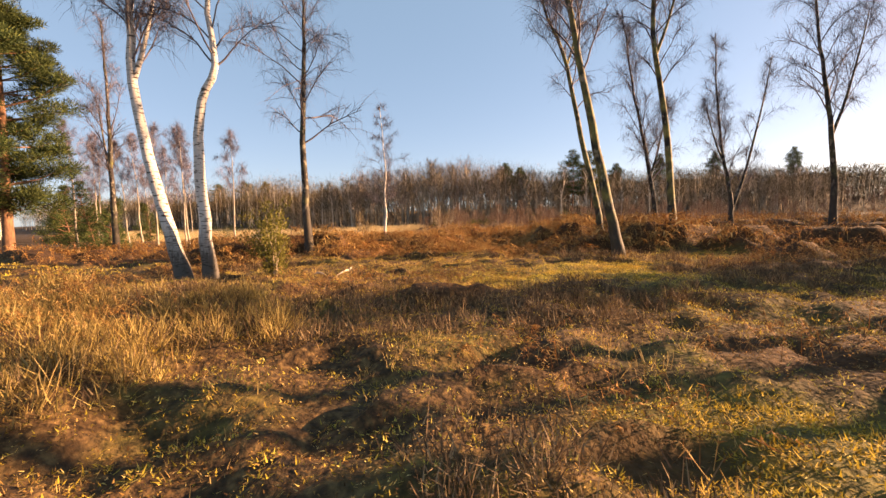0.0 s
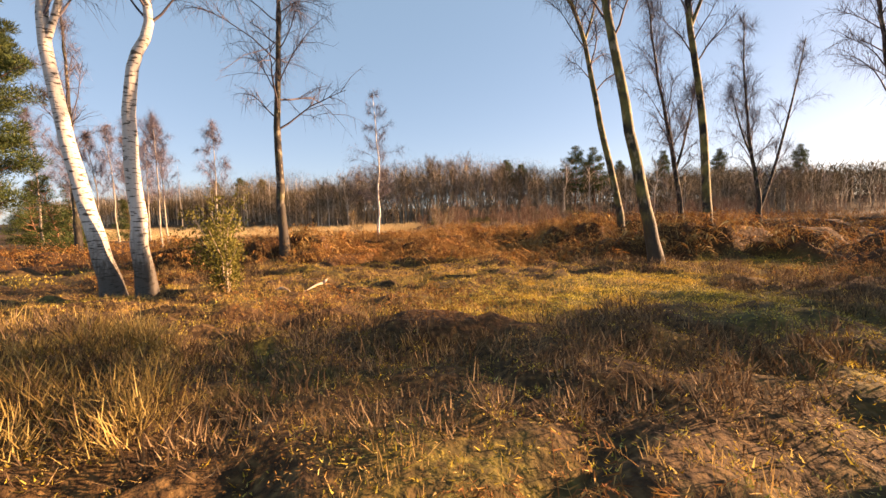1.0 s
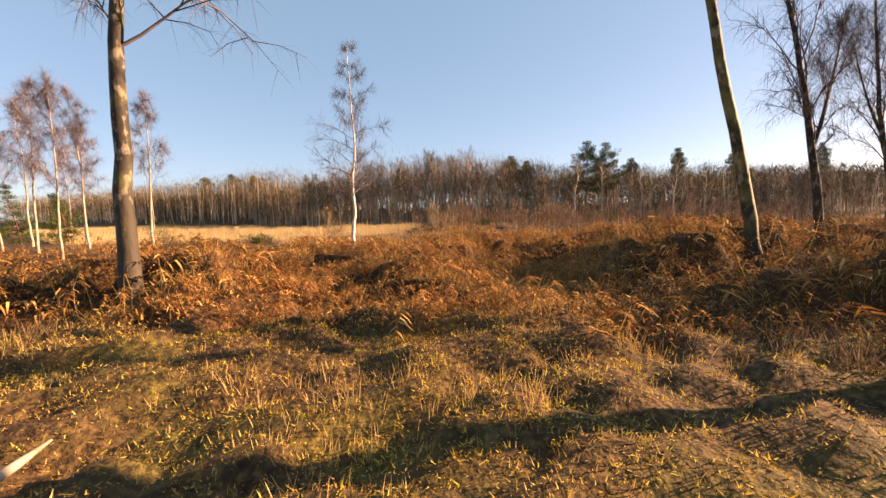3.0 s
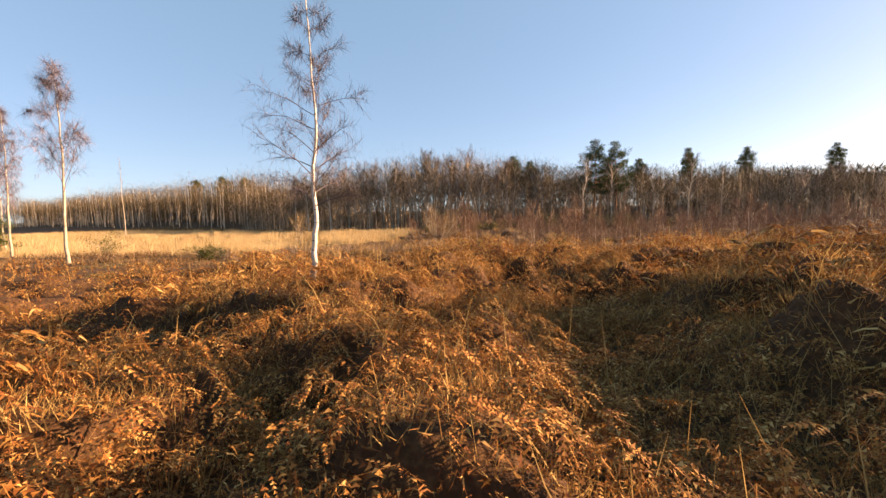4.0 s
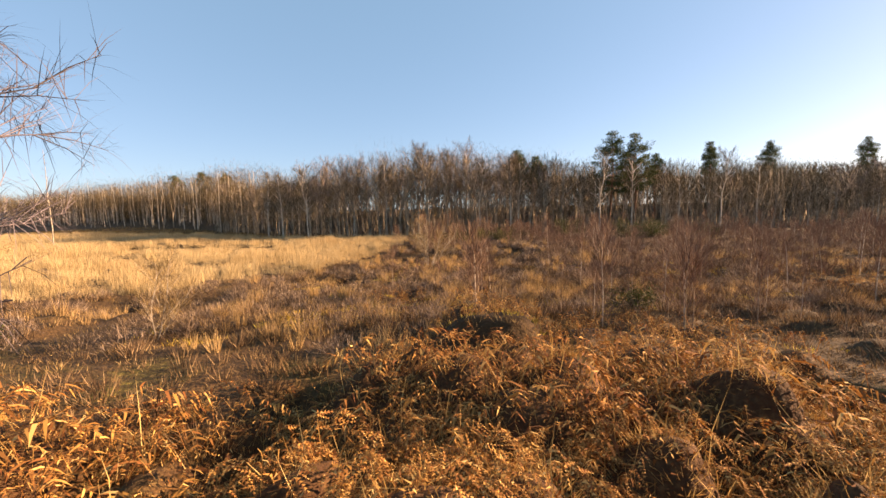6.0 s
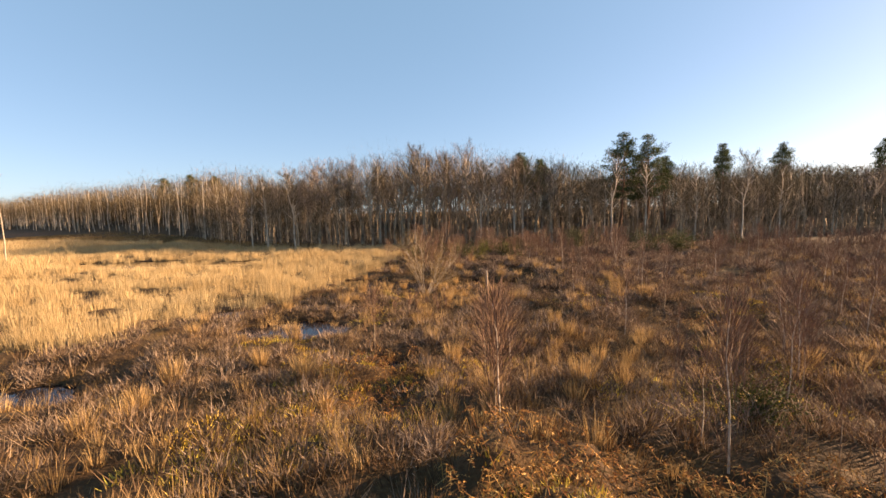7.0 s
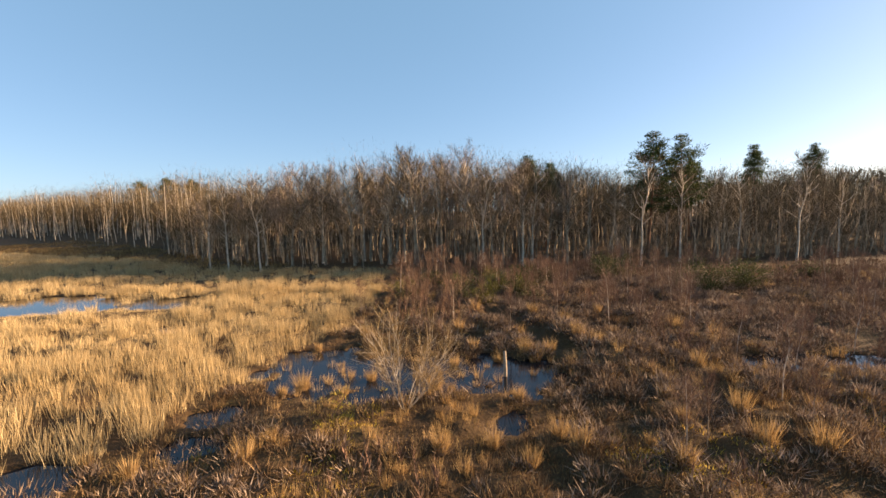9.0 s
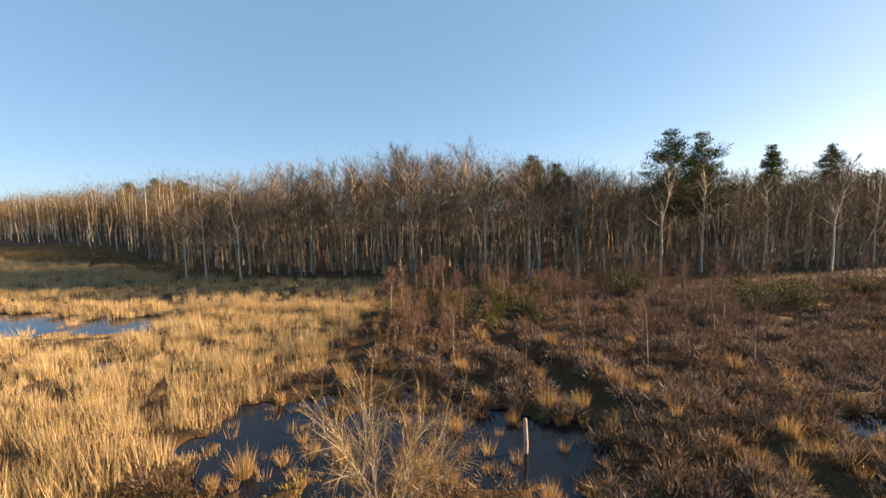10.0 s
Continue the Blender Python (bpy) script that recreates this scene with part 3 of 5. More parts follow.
birch("birch_tree", 15.96, 31.50, [(0, 0, 0), (-0.1, 0, 2), (-0.5, 0, 4.0), (-0.9, 0, 7), (-1.1, 0, 11)], 0.14, 9, M_BARK_DARK, 0.32, 1.7, 26, label="dark birch with two stems, bare crown", forks=((0.10, 0.3, 9.5), (0.5, 2.8, 3.5)))
birch("birch_tree", 15.40, 23.60, [(0, 0, 0), (-0.05, 0, 2), (-0.4, 0, 5), (-0.9, 0, 8), (-1.2, 0, 12)], 0.135, 10, M_BARK_DARK, 0.42, 1.9, 24, label="dark birch forking at half height, bare crown", forks=((0.4, 0.2, 5.0),))
# birches and pines at the edge of the wood near the start
for k, (x, y, h, r) in enumerate([(-18.4, 25.8, 12.5, 0.17), (-25.0, 29.5, 9.0, 0.09), (-27.0, 33.0, 8.0, 0.07), (-20.8, 34.2, 8.5, 0.08), (-17.9, 30.3, 8.2, 0.075), (-22.0, 32.6, 8.5, 0.08),
                                  (-24.8, 33.1, 7.5, 0.07), (-17.3, 34.6, 8.0, 0.085), (-28.2, 40.7, 8.8, 0.09), (-26.0, 35.5, 8.6, 0.08), (-31.5, 37.0, 9.0, 0.08), (-33.0, 44.0, 8.0, 0.08)]):
    rng = np.random.default_rng(300 + k)
    lean = rng.uniform(-0.09, 0.09)
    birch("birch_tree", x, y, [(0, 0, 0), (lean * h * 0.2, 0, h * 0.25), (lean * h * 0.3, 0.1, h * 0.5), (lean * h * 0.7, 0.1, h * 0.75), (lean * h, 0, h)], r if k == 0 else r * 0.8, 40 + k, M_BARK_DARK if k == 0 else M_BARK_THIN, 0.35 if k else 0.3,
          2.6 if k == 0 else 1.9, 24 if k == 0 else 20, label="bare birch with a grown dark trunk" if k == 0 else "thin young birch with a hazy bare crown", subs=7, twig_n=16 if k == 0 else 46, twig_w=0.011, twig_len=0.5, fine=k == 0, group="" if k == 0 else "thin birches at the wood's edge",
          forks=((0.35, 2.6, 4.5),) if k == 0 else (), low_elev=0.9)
birch("dead_birch", -48.4, 69.2, [(0, 0, 0), (0.05, 0, 3), (-0.05, 0, 6), (0.05, 0, 8.5), (0.0, 0, 11)], 0.065, 60, M_BARK_THIN, 0.6, 0.5, 10, label="thin dead birch pole alone in the meadow", subs=3, twig_n=6, twig_w=0.02, twig_len=0.3, fine=False)
pine("pine_tree", -25.0, 25.6, 15.5, 0.27, 61, 0.2, 4.2, 18, 5, 260, 0.26, 0.045, 0.72, label="tall Scots pine with an orange trunk and dark green crown")
for k, (x, y, h) in enumerate([(-23.4, 29.2, 4.8), (-26.5, 30.6, 4.2), (-21.0, 28.2, 3.6), (-30.5, 33.0, 4.6), (-34.0, 38.5, 5.0), (-31.0, 41.5, 3.8), (-38.0, 44.0, 5.2)]):
    pine("young_pine", x, y, h, 0.07, 70 + k, 0.12, 1.5, 11, 5, 70, 0.20, 0.025, 0.34, label="young bushy pine among birches", top_round=False, group="young pines")

# birches behind the camera's right hand, whose shade falls across the clearing
for k, (x, y, h) in enumerate([(14.0, 11.6, 13), (18.0, 13.6, 14), (22.5, 13.2, 13), (20.0, 17.6, 14), (13.0, 12.9, 12)]):
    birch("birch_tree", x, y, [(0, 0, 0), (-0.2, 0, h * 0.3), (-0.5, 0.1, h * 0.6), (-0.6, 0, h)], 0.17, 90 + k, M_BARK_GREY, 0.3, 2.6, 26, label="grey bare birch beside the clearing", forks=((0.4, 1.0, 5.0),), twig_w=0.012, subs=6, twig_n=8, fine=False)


# unseen bushy pines there too, added so their shade falls on clearing and bracken
for k, (x, y, h) in enumerate([(17.8, 16.9, 6.0), (16.4, 17.6, 5.5), (21.5, 17.8, 7.2), (27.0, 29.3, 7.2), (26.4, 31.4, 7.6), (27.7, 27.2, 7.0), (29.2, 34.0, 8.6)]):
    pine("young_pine", x, y, h, 0.1, 80 + k, 0.12, 1.9, 11, 4, 26 if k < 3 else 46, 0.26, 0.05, 0.5, label="bushy young pine out of view, added to cast shade", top_round=False, group="young pines")


# ---- shrubs ----
def shrub(name, x, y, height, spread_r, seed, leaf_mat, stem_mat, stems=9, leaves=1500, leaf=0.05, label="", category="shrub", group="", low=0.15, puff=0.22):
    rng = np.random.default_rng(seed)
    root = thing(name, x, y)
    wood, leafage = Heap(), Heap()
    ends = []
    for i in range(stems):
        az, reach = rng.uniform(0, 2 * math.pi), spread_r * rng.uniform(0.2, 1.0)
        top = height * rng.uniform(0.6, 1.0) * (1 - 0.35 * reach / spread_r)
        e = np.array([math.cos(az) * reach, math.sin(az) * reach, top])
        m = e * np.array([0.35, 0.35, 0.55]) + rng.normal(0, 0.04, 3)
        wood.tube([(0.05 * math.cos(az), 0.05 * math.sin(az), -0.1), m, e], [0.02 + 0.006 * height, 0.014, 0.005], 4)
        for f in np.linspace(low, 1, 7):
            ends.append(m * f * 2 if f < 0.5 else m + (e - m) * (f - 0.5) * 2)
            ends[-1] = ends[-1] + rng.normal(0, 0.12, 3) * spread_r
    ends = np.array(ends)
    ends[:, 2] = np.maximum(ends[:, 2], 0.05)
    needles(leafage, ends, max(1, leaves // len(ends)), puff * max(1.0, spread_r), leaf * 2, leaf, rng, 0.8)
    part("stem", wood, stem_mat, root)
    part("foliage", leafage, leaf_mat, root)
    return tagged(root, label, category, group)


shrub("evergreen_shrub", -3.3, 15.3, 2.2, 0.85, 5, M_OLIVE, M_BARK_WOOD, 18, 4200, 0.035, "upright olive-green leafy shrub beside the birches", puff=0.2)
shrub("gorse_bush", -12.0, 35.9, 0.8, 0.9, 6, M_GORSE, M_BARK_WOOD, 10, 2600, 0.03, "dark green gorse bush at the meadow's edge", group="gorse bushes")
def before_gorse(x, y):
    """1 just in front of the tall gorse bushes, where the scrub leaves them open to view."""
    near = np.zeros(np.shape(x))
    for bx, by in ((8.9, 76.6), (14.4, 71.4), (17.0, 72.3)):
        near = np.maximum(near, ((np.abs(x - bx + 0.25 * (by - y)) < 2.4) & (y > by - 7) & (y < by + 1.5)) * 1.0)
    return near


for k, (x, y, h, r) in enumerate([(8.9, 76.6, 2.7, 2.1), (14.4, 71.4, 2.2, 2.6), (17.0, 72.3, 2.0, 2.1), (-3.5, 72.5, 1.3, 1.8), (-0.5, 73.5, 1.4, 2.0), (2.0, 75.5, 1.4, 1.8), (3.9, 40.4, 0.8, 0.8), (24.0, 76.0, 1.2, 1.5), (-23.4, 42.4, 1.9, 1.7)]):
    shrub("gorse_bush", x, y, h, r, 100 + k, M_GORSE, M_BARK_WOOD, 12, 2800, 0.06 if y > 60 else 0.03, "rounded dark green gorse bush in heather", group="gorse bushes")


rng = np.random.default_rng(140)
for k in range(16):
    x, y = rng.uniform(-7.5, 4.0), rng.uniform(67.5, 77)
    shrub("scrub_bush", x, y, rng.uniform(0.9, 1.5), rng.uniform(1.0, 1.7), 150 + k, M_OLIVE if k % 3 == 0 else M_GORSE, M_BARK_WOOD, 14, 1500, 0.05, "low olive-brown scrub bush at the meadow's end", group="scrub bushes")


def bare_bush(x, y, height, spread_r, seed, label, stems=16, twig_mat=None):
    rng = np.random.default_rng(seed)
    root = thing("willow_bush", x, y)
    wood, tw = Heap(), Heap()
    for i in range(stems):
        az = rng.uniform(0, 2 * math.pi)
        limb(wood, tw, (0.1 * math.cos(az), 0.1 * math.sin(az), -0.05), az, rng.uniform(0.75, 1.35), height * rng.uniform(0.7, 1.15), 0.018, rng, 0.05, 14, 26, 0.42, 0.008)
    part("stem", wood, M_BARK_THIN, root)
    part("crown", tw, twig_mat or M_DRY, root)
    return tagged(root, label, "shrub")


bare_bush(-3.95, 54.4, 2.6, 1.5, 7, "bare willow bush with pale stems standing in the pool", 11)
bare_bush(-8.39, 37.3, 1.9, 0.8, 8, "small crooked bare bush in heather", 4)


# ---- birch saplings on the heath ----
def sapling(x, y, h, seed, label, pale=False):
    rng = np.random.default_rng(seed)
    root = thing("birch_sapling", x, y)
    stem, tw = Heap(), Heap()
    bend = rng.normal(0, 0.05 * h, 2)
    ctrl = [(0, 0, -0.1), (bend[0] * 0.3, bend[1] * 0.3, h * 0.4), (bend[0] * 0.2, bend[1], h * 0.7), (bend[0], bend[1], h)]
    path = smooth_path(ctrl, 9)
    stem.tube(path, np.linspace(0.006 * h + 0.004, 0.003, 9), 5)
    n = 520
    u = rng.uniform(0.04, 0.98, n) * 8
    k = u.astype(int)
    p = path[k] + (path[k + 1] - path[k]) * (u - k)[:, None]
    az = rng.integers(0, 14, n) * 2.4 + rng.normal(0, 0.25, n)
    out = np.stack([np.cos(az), np.sin(az), 0 * az], -1) * (h * rng.uniform(0.0, 0.27, n) * (1.15 - u / 9))[:, None]
    p = p + out + np.array([0, 0, 1.0]) * np.linalg.norm(out, axis=1, keepdims=True) * 1.3
    d = out * 0.7 + rng.normal(0, 0.05, (n, 3)) * h * 0.5 + np.array([0, 0, 0.12 * h])
    tw.blades(p, p + d, 0.011, rng=rng)
    part("stem", stem, M_BARK_FAR if pale else M_BARK_WOOD, root)
    part("crown", tw, M_TWIG_RED, root)
    return tagged(root, label, "sapling", "birch saplings on the heath")


models = [sapling(2.58, 39.0, 2.4, 21, "young birch with a pale stem and reddish twigs", True), sapling(4.49, 38.8, 2.6, 22, "young birch with a pale stem and reddish twigs", True),
          sapling(-4.33, 45.2, 2.0, 23, "reddish leafless birch sapling"), sapling(3.9, 47.2, 2.3, 24, "young birch with a pale stem and reddish twigs", True), sapling(-0.75, 40.0, 1.8, 25, "reddish leafless birch sapling")]
rng = np.random.default_rng(77)
spots = [(-0.5, 43.2), (-0.9, 43.6), (-0.2, 43.9), (-0.7, 42.8), (5.2, 43.0), (4.4, 42.2), (6.2, 44.5), (3.2, 42.0), (7.0, 43.6), (2.5, 39.6), (4.3, 39.3), (5.1, 41.5), (4.2, 38.2), (-0.65, 39.9), (4.4, 64.8), (12.0, 49.0), (7.5, 45.0), (-0.1, 61.5), (6.4, 43.0)]
for n in range(210):
    x, y = rng.uniform(-7, 30), rng.uniform(64, 82)
    if vnoise(x, y, 4.0, 91) > 0.5 and before_gorse(x, y) < 0.5 and trench(x, y) < 0.1:
        spots.append((x, y))
while len(spots) < 260:
    x, y = rng.uniform(-9, 34), rng.uniform(37, 84)
    if meadow(x, y) < 0.1 and pond(x, y) < 0.05 and before_gorse(x, y) < 0.5 and trench(x, y) < 0.1 and (y > 62 or x > 3.0) and abs(x + 1 + 0.03 * (y - 30)) > 2.5 - 2.0 * (y > 55):
        spots.append((x, y))
for x, y in spots:
    s = rng.uniform(0.55, 1.15)
    copy_thing(models[int(rng.integers(0, 5))], pose(x, y, float(ground_z(x, y)) - 0.03, 0, 0, rng.uniform(0, 360)) @ Matrix.Diagonal((s, s, s, 1)))


# ---- the wood behind the heath ----
def bowed(p, d, length, n, rng, wander, lift):
    """Points of a branch that wanders from p along d."""
    pts = [np.asarray(p, float)]
    for i in range(n):
        d = d + rng.normal(0, wander, 3) + np.array([0, 0, lift])
        d = d / np.linalg.norm(d)
        pts.append(pts[-1] + d * length / n)
    return np.array(pts), d


def turned(d, angle, rng):
    """A direction that parts from d by that angle, to a random side."""
    a = np.cross(d, rng.normal(0, 1, 3))
    a /= np.linalg.norm(a)
    return d * math.cos(angle) + a * math.sin(angle)


WOOD_KINDS = {  # height, foot radius, where the crown begins, limbs, their length, their angle, twig length
    "birch": (11.0, 0.095, 0.40, 15, 2.1, 0.75, 0.42),
    "oak": (10.2, 0.13, 0.30, 13, 3.5, 0.95, 0.46),
    "tall": (11.2, 0.125, 0.42, 14, 3.4, 0.78, 0.46),
    "young": (7.0, 0.055, 0.16, 13, 2.1, 0.80, 0.40)}


def wood_tree(kind, seed):
    """Bare tree of the wood: limbs, boughs, branchlets and a rounded haze of fine twigs."""
    rng = np.random.default_rng(seed)
    h, r0, lo, count, reach, angle, twig = WOOD_KINDS[kind]
    root = thing("woodland_tree", 0, 0, 0.0)
    trunk, crown = Heap(), Heap()
    bend = np.cumsum(rng.normal(0, 0.2 if kind == "birch" else 0.32, (4, 2)), 0)
    path = smooth_path([(0, 0, -0.3), (*bend[0] * 0.5, h * 0.2), (*bend[1] * 0.8, h * 0.42), (*bend[2], h * 0.64), (*bend[3], h * 0.84)], 13)
    trunk.tube(path, r0 * np.linspace(1.15, 0.16, 13) * (1 + 0.5 * np.exp(-np.linspace(0, 1, 13) * 24)), 6)
    for i in range(count):
        s = lo + (0.99 - lo) * (i + rng.uniform(0, 0.9)) / count
        k = min(int(s * 12), 11)
        p = path[k] + (path[k + 1] - path[k]) * (s * 12 - k)
        rise = (s - lo) / (1 - lo)
        az = i * 2.4 + rng.uniform(-0.6, 0.6)
        out = angle * (1 - 0.55 * rise) + rng.normal(0, 0.12)
        d = np.array([math.cos(az) * math.sin(out), math.sin(az) * math.sin(out), math.cos(out)])
        ln = reach * (0.62 + 0.5 * math.sin(math.pi * (0.2 + 0.62 * rise))) * rng.uniform(0.75, 1.1) * (1 - 0.3 * rise)
        limb_pts, _ = bowed(p, d, ln, 5, rng, 0.16, 0.03)
        trunk.tube(limb_pts, np.linspace(0.042, 0.012, 6) * (r0 / 0.1), 4)
        for j in range(5):
            u = (0.3 + 0.7 * (j + rng.uniform(0, 0.9)) / 5) * 4.999
            m = int(u)
            q = limb_pts[m] + (limb_pts[m + 1] - limb_pts[m]) * (u - m)
            sd = limb_pts[m + 1] - limb_pts[m]
            sd = turned(sd / np.linalg.norm(sd), rng.uniform(0.4, 0.95), rng)
            bough_pts, _ = bowed(q, sd, ln * rng.uniform(0.24, 0.42), 3, rng, 0.22, 0.05)
            crown.tube(bough_pts, (0.017, 0.013, 0.010, 0.006), 3)
            v = rng.uniform(0.15, 1.0, 4) * 2.999
            mi = v.astype(int)
            starts = bough_pts[mi] + (bough_pts[mi + 1] - bough_pts[mi]) * (v - mi)[:, None]
            bd = sd + rng.normal(0, 0.55, (4, 3)) + np.array([0, 0, 0.1])
            bd /= np.linalg.norm(bd, axis=1, keepdims=True)
            ends = starts + bd * rng.uniform(0.4, 0.85, (4, 1))
            crown.blades(starts, ends, 0.022, rng=rng)
            n = 13
            f = rng.uniform(0.1, 1.0, (4, n, 1))
            b = (starts[:, None] + (ends - starts)[:, None] * f).reshape(-1, 3)
            td = np.repeat(bd, n, 0) * 0.6 + rng.normal(0, 0.6, (4 * n, 3))
            td /= np.linalg.norm(td, axis=1, keepdims=True)
            crown.blades(b, b + td * twig * rng.uniform(0.5, 1.3, (4 * n, 1)), 0.017, rng=rng)
    part("trunk", trunk, M_BARK_FAR if kind == "birch" else M_BARK_WOOD, root, smooth=True)
    part("crown", crown, M_TWIG_GREY if kind == "tall" else M_TWIG_WOOD, root)
    return tagged(root, {"birch": "pale-stemmed bare birch at the front of the wood", "oak": "crooked brown bare tree in the winter wood", "tall": "tall bare tree with a rounded grey crown",
                         "young": "low twiggy young tree under the wood's edge"}[kind], "tree", "trees of the wood")


def wood_front(x):
    """Where the wood begins, along x."""
    return np.interp(x, [-320, -190, -154, -103, -60, -43, -28, -17, 0, 15, 35, 60, 120], [240, 185, 165, 140, 112, 98, 90, 89, 88, 87, 89, 96, 110])


def wood_height(x):
    """How high the wood stands along x, against its usual height."""
    return np.interp(x, [-60, -45, -32, -24, -14, -4, 3, 9, 16, 25, 40, 80], [0.98, 0.98, 1.07, 1.28, 1.38, 1.34, 1.18, 1.2, 1.02, 1.0, 0.93, 0.90])


made = {kind: [wood_tree(kind, 500 + 10 * n + k) for k in range(3)] for n, kind in enumerate(WOOD_KINDS)}
rng = np.random.default_rng(9)
places = [(x, y, "birch", rng.uniform(0.94, 1.06)) for x, y in ((-26.4, 86.6), (-33.2, 87.6), (-30.8, 87.4), (3.4, 88.0), (-1.1, 87.7), (4.6, 89.2), (15.2, 85.7), (31.9, 87.9), (27.5, 90.5), (38.5, 91.0))]
for x in np.arange(-62, 78, 0.78):
    xx = x + rng.uniform(-0.5, 0.5)
    yy = float(wood_front(xx)) + 1.0 + rng.gamma(1.5, 3.4)
    kind = str(rng.choice(["birch", "oak", "tall"], p=[0.12, 0.48, 0.40] if -30 < xx < 14 else [0.2, 0.6, 0.2]))
    places.append((xx, yy, kind, float(wood_height(xx)) * rng.uniform(0.86, 1.0)))
for x in np.arange(-60, 76, 2.0):
    xx = x + rng.uniform(-0.9, 0.9)
    places.append((xx, float(wood_front(xx)) + rng.uniform(0.5, 7.0), "young", rng.uniform(0.55, 1.0)))
used = set()
for x, y, kind, s in places:
    put = pose(x, y, float(ground_z(x, y)) - 0.05, 0, 0, rng.uniform(0, 360)) @ Matrix.Diagonal((s, s, s, 1))
    k = int(rng.integers(0, 3))
    if (kind, k) in used:
        copy_thing(made[kind][k], put)
    else:
        made[kind][k].matrix_world = put
        used.add((kind, k))

# deeper rows, the thin far wood and its brushwood
rng = np.random.default_rng(10)
stems, pale_stems, brown, grey, under = Heap(), Heap(), Heap(), Heap(), Heap()
rows = []
for n in range(620):
    x = rng.uniform(-60, 80)
    rows.append((x, float(wood_front(x)) + 6 + rng.uniform(0, 1) ** 0.8 * 40, rng.uniform(10.6, 12.4) * float(wood_height(x)), 0.10))
for n in range(640):
    x = rng.uniform(-300, -45)
    rows.append((x, float(wood_front(x)) + rng.uniform(0, 1) * 40, rng.uniform(8.5, 12.5) * (1.45 if x < -60 else 1.25), 0.12))
for n in range(200):
    x = rng.uniform(70, 200)
    rows.append((x, float(wood_front(x)) + rng.uniform(0, 1) * 30, rng.uniform(8.5, 12.5) * 0.9, 0.13))
for n in range(130):
    x = rng.uniform(-145, -70)
    rows.append((x, -0.72 * x + rng.uniform(-12, 9), rng.uniform(7.0, 9.5) * 1.45, 0.12))
for x, y, h, r in rows:
    base = np.array([x, y, float(ground_z(x, y)) - 0.1])
    h *= 0.90 + 0.20 * float(vnoise(x, y, 9.0, 77))
    top = base + np.array([rng.normal(0, 0.4), rng.normal(0, 0.4), h])
    bow = rng.normal(0, 0.22, (2, 3))
    (pale_stems if x < -48 and rng.uniform() < 0.6 else stems).tube([base, base + (top - base) * 0.28 + bow[0], base + (top - base) * 0.56 + bow[1], base + (top - base) * 0.84], [r, r * 0.7, r * 0.42, 0.015], 4)
    front = y < wood_front(x) + 16 and x > -60
    crowns = grey if -30 < x < 16 and rng.uniform() < 0.65 else brown
    # a rounded crown of many clumps, each with a bough and a haze of fine twigs
    rx, rz = h * rng.uniform(0.20, 0.28), h * rng.uniform(0.28, 0.36)
    heart = base + (top - base) * 0.66
    k, n = 18, 17
    az, el = rng.uniform(0, 6.283, k), np.arcsin(rng.uniform(-0.75, 1.0, k))
    out = np.stack([np.cos(az) * np.cos(el) * rx, np.sin(az) * np.cos(el) * rx, np.sin(el) * rz], -1)
    clump = heart + out * rng.uniform(0.45, 0.9, (k, 1))
    fork = base + (top - base) * (rng.uniform(0.30, 0.5, (k, 1)) + 0.2 * np.sin(el)[:, None])
    crowns.blades(fork, clump, 0.04 if front else 0.06, rng=rng)
    q = (clump[:, None] + np.clip(rng.normal(0, 0.075 * h, (k, n, 3)), -0.12 * h, 0.12 * h) * np.array([1, 1, 0.75])).reshape(-1, 3)
    d = np.repeat(out / np.linalg.norm(out, axis=1, keepdims=True), n, 0) * 0.45 + rng.normal(0, 0.5, (k * n, 3))
    far = 1.0 if x > -60 else 1.5
    crowns.blades(q, q + d * rng.uniform(0.3, 0.75, (k * n, 1)) * far, 0.032 if front else 0.045 * far, rng=rng)
for n in range(3600):
    x = rng.uniform(-230, 120)
    y = float(wood_front(x)) + rng.uniform(-1.0, 46)
    deep = y > wood_front(x) + 24
    k = 50 if deep else 12
    b = np.array([x, y, float(ground_z(x, y))]) + rng.normal(0, 0.8, (k, 3)) * np.array([1, 1, 0]) + np.array([0, 0, 1.0]) * rng.uniform(0, 1, (k, 1)) * (7.8 * float(wood_height(x)) if deep else 0.7)
    under.blades(b, b + rng.normal(0, 0.55, (k, 3)) + np.array([0, 0, 0.25]), 0.25 if deep else 0.035, rng=rng)
for n in range(2600):
    x = rng.uniform(-310, -55) if n % 4 else rng.uniform(60, 190)
    y = float(wood_front(x)) + rng.uniform(18, 44)
    b = np.array([x, y, float(ground_z(x, y))]) + rng.normal(0, 1.5, (22, 3)) * np.array([1, 1, 0]) + np.array([0, 0, 1.0]) * rng.uniform(0, 9.0, (22, 1))
    under.blades(b, b + rng.normal(0, 0.9, (22, 3)), 0.28, rng=rng)
for n in range(560):
    x = rng.uniform(-60, 80)
    y = float(wood_front(x)) + rng.uniform(0.5, 16)
    base = np.array([x, y, float(ground_z(x, y)) - 0.1])
    lean = rng.normal(0, 0.5, (3, 3)) * np.array([1, 1, 0])
    h = rng.uniform(4.5, 8.5)
    stems.tube([base, base + lean[0] * 0.4 + np.array([0, 0, h * 0.33]), base + lean[1] * 0.7 + np.array([0, 0, h * 0.66]), base + lean[1] + lean[2] * 0.4 + np.array([0, 0, h])], [0.065, 0.055, 0.04, 0.012], 4)
tagged(new("woodland_trunks", stems.mesh("woodland_trunks", M_BARK_WOOD)), "crowded crooked trunks of the winter wood", "woodland", kind="stuff")
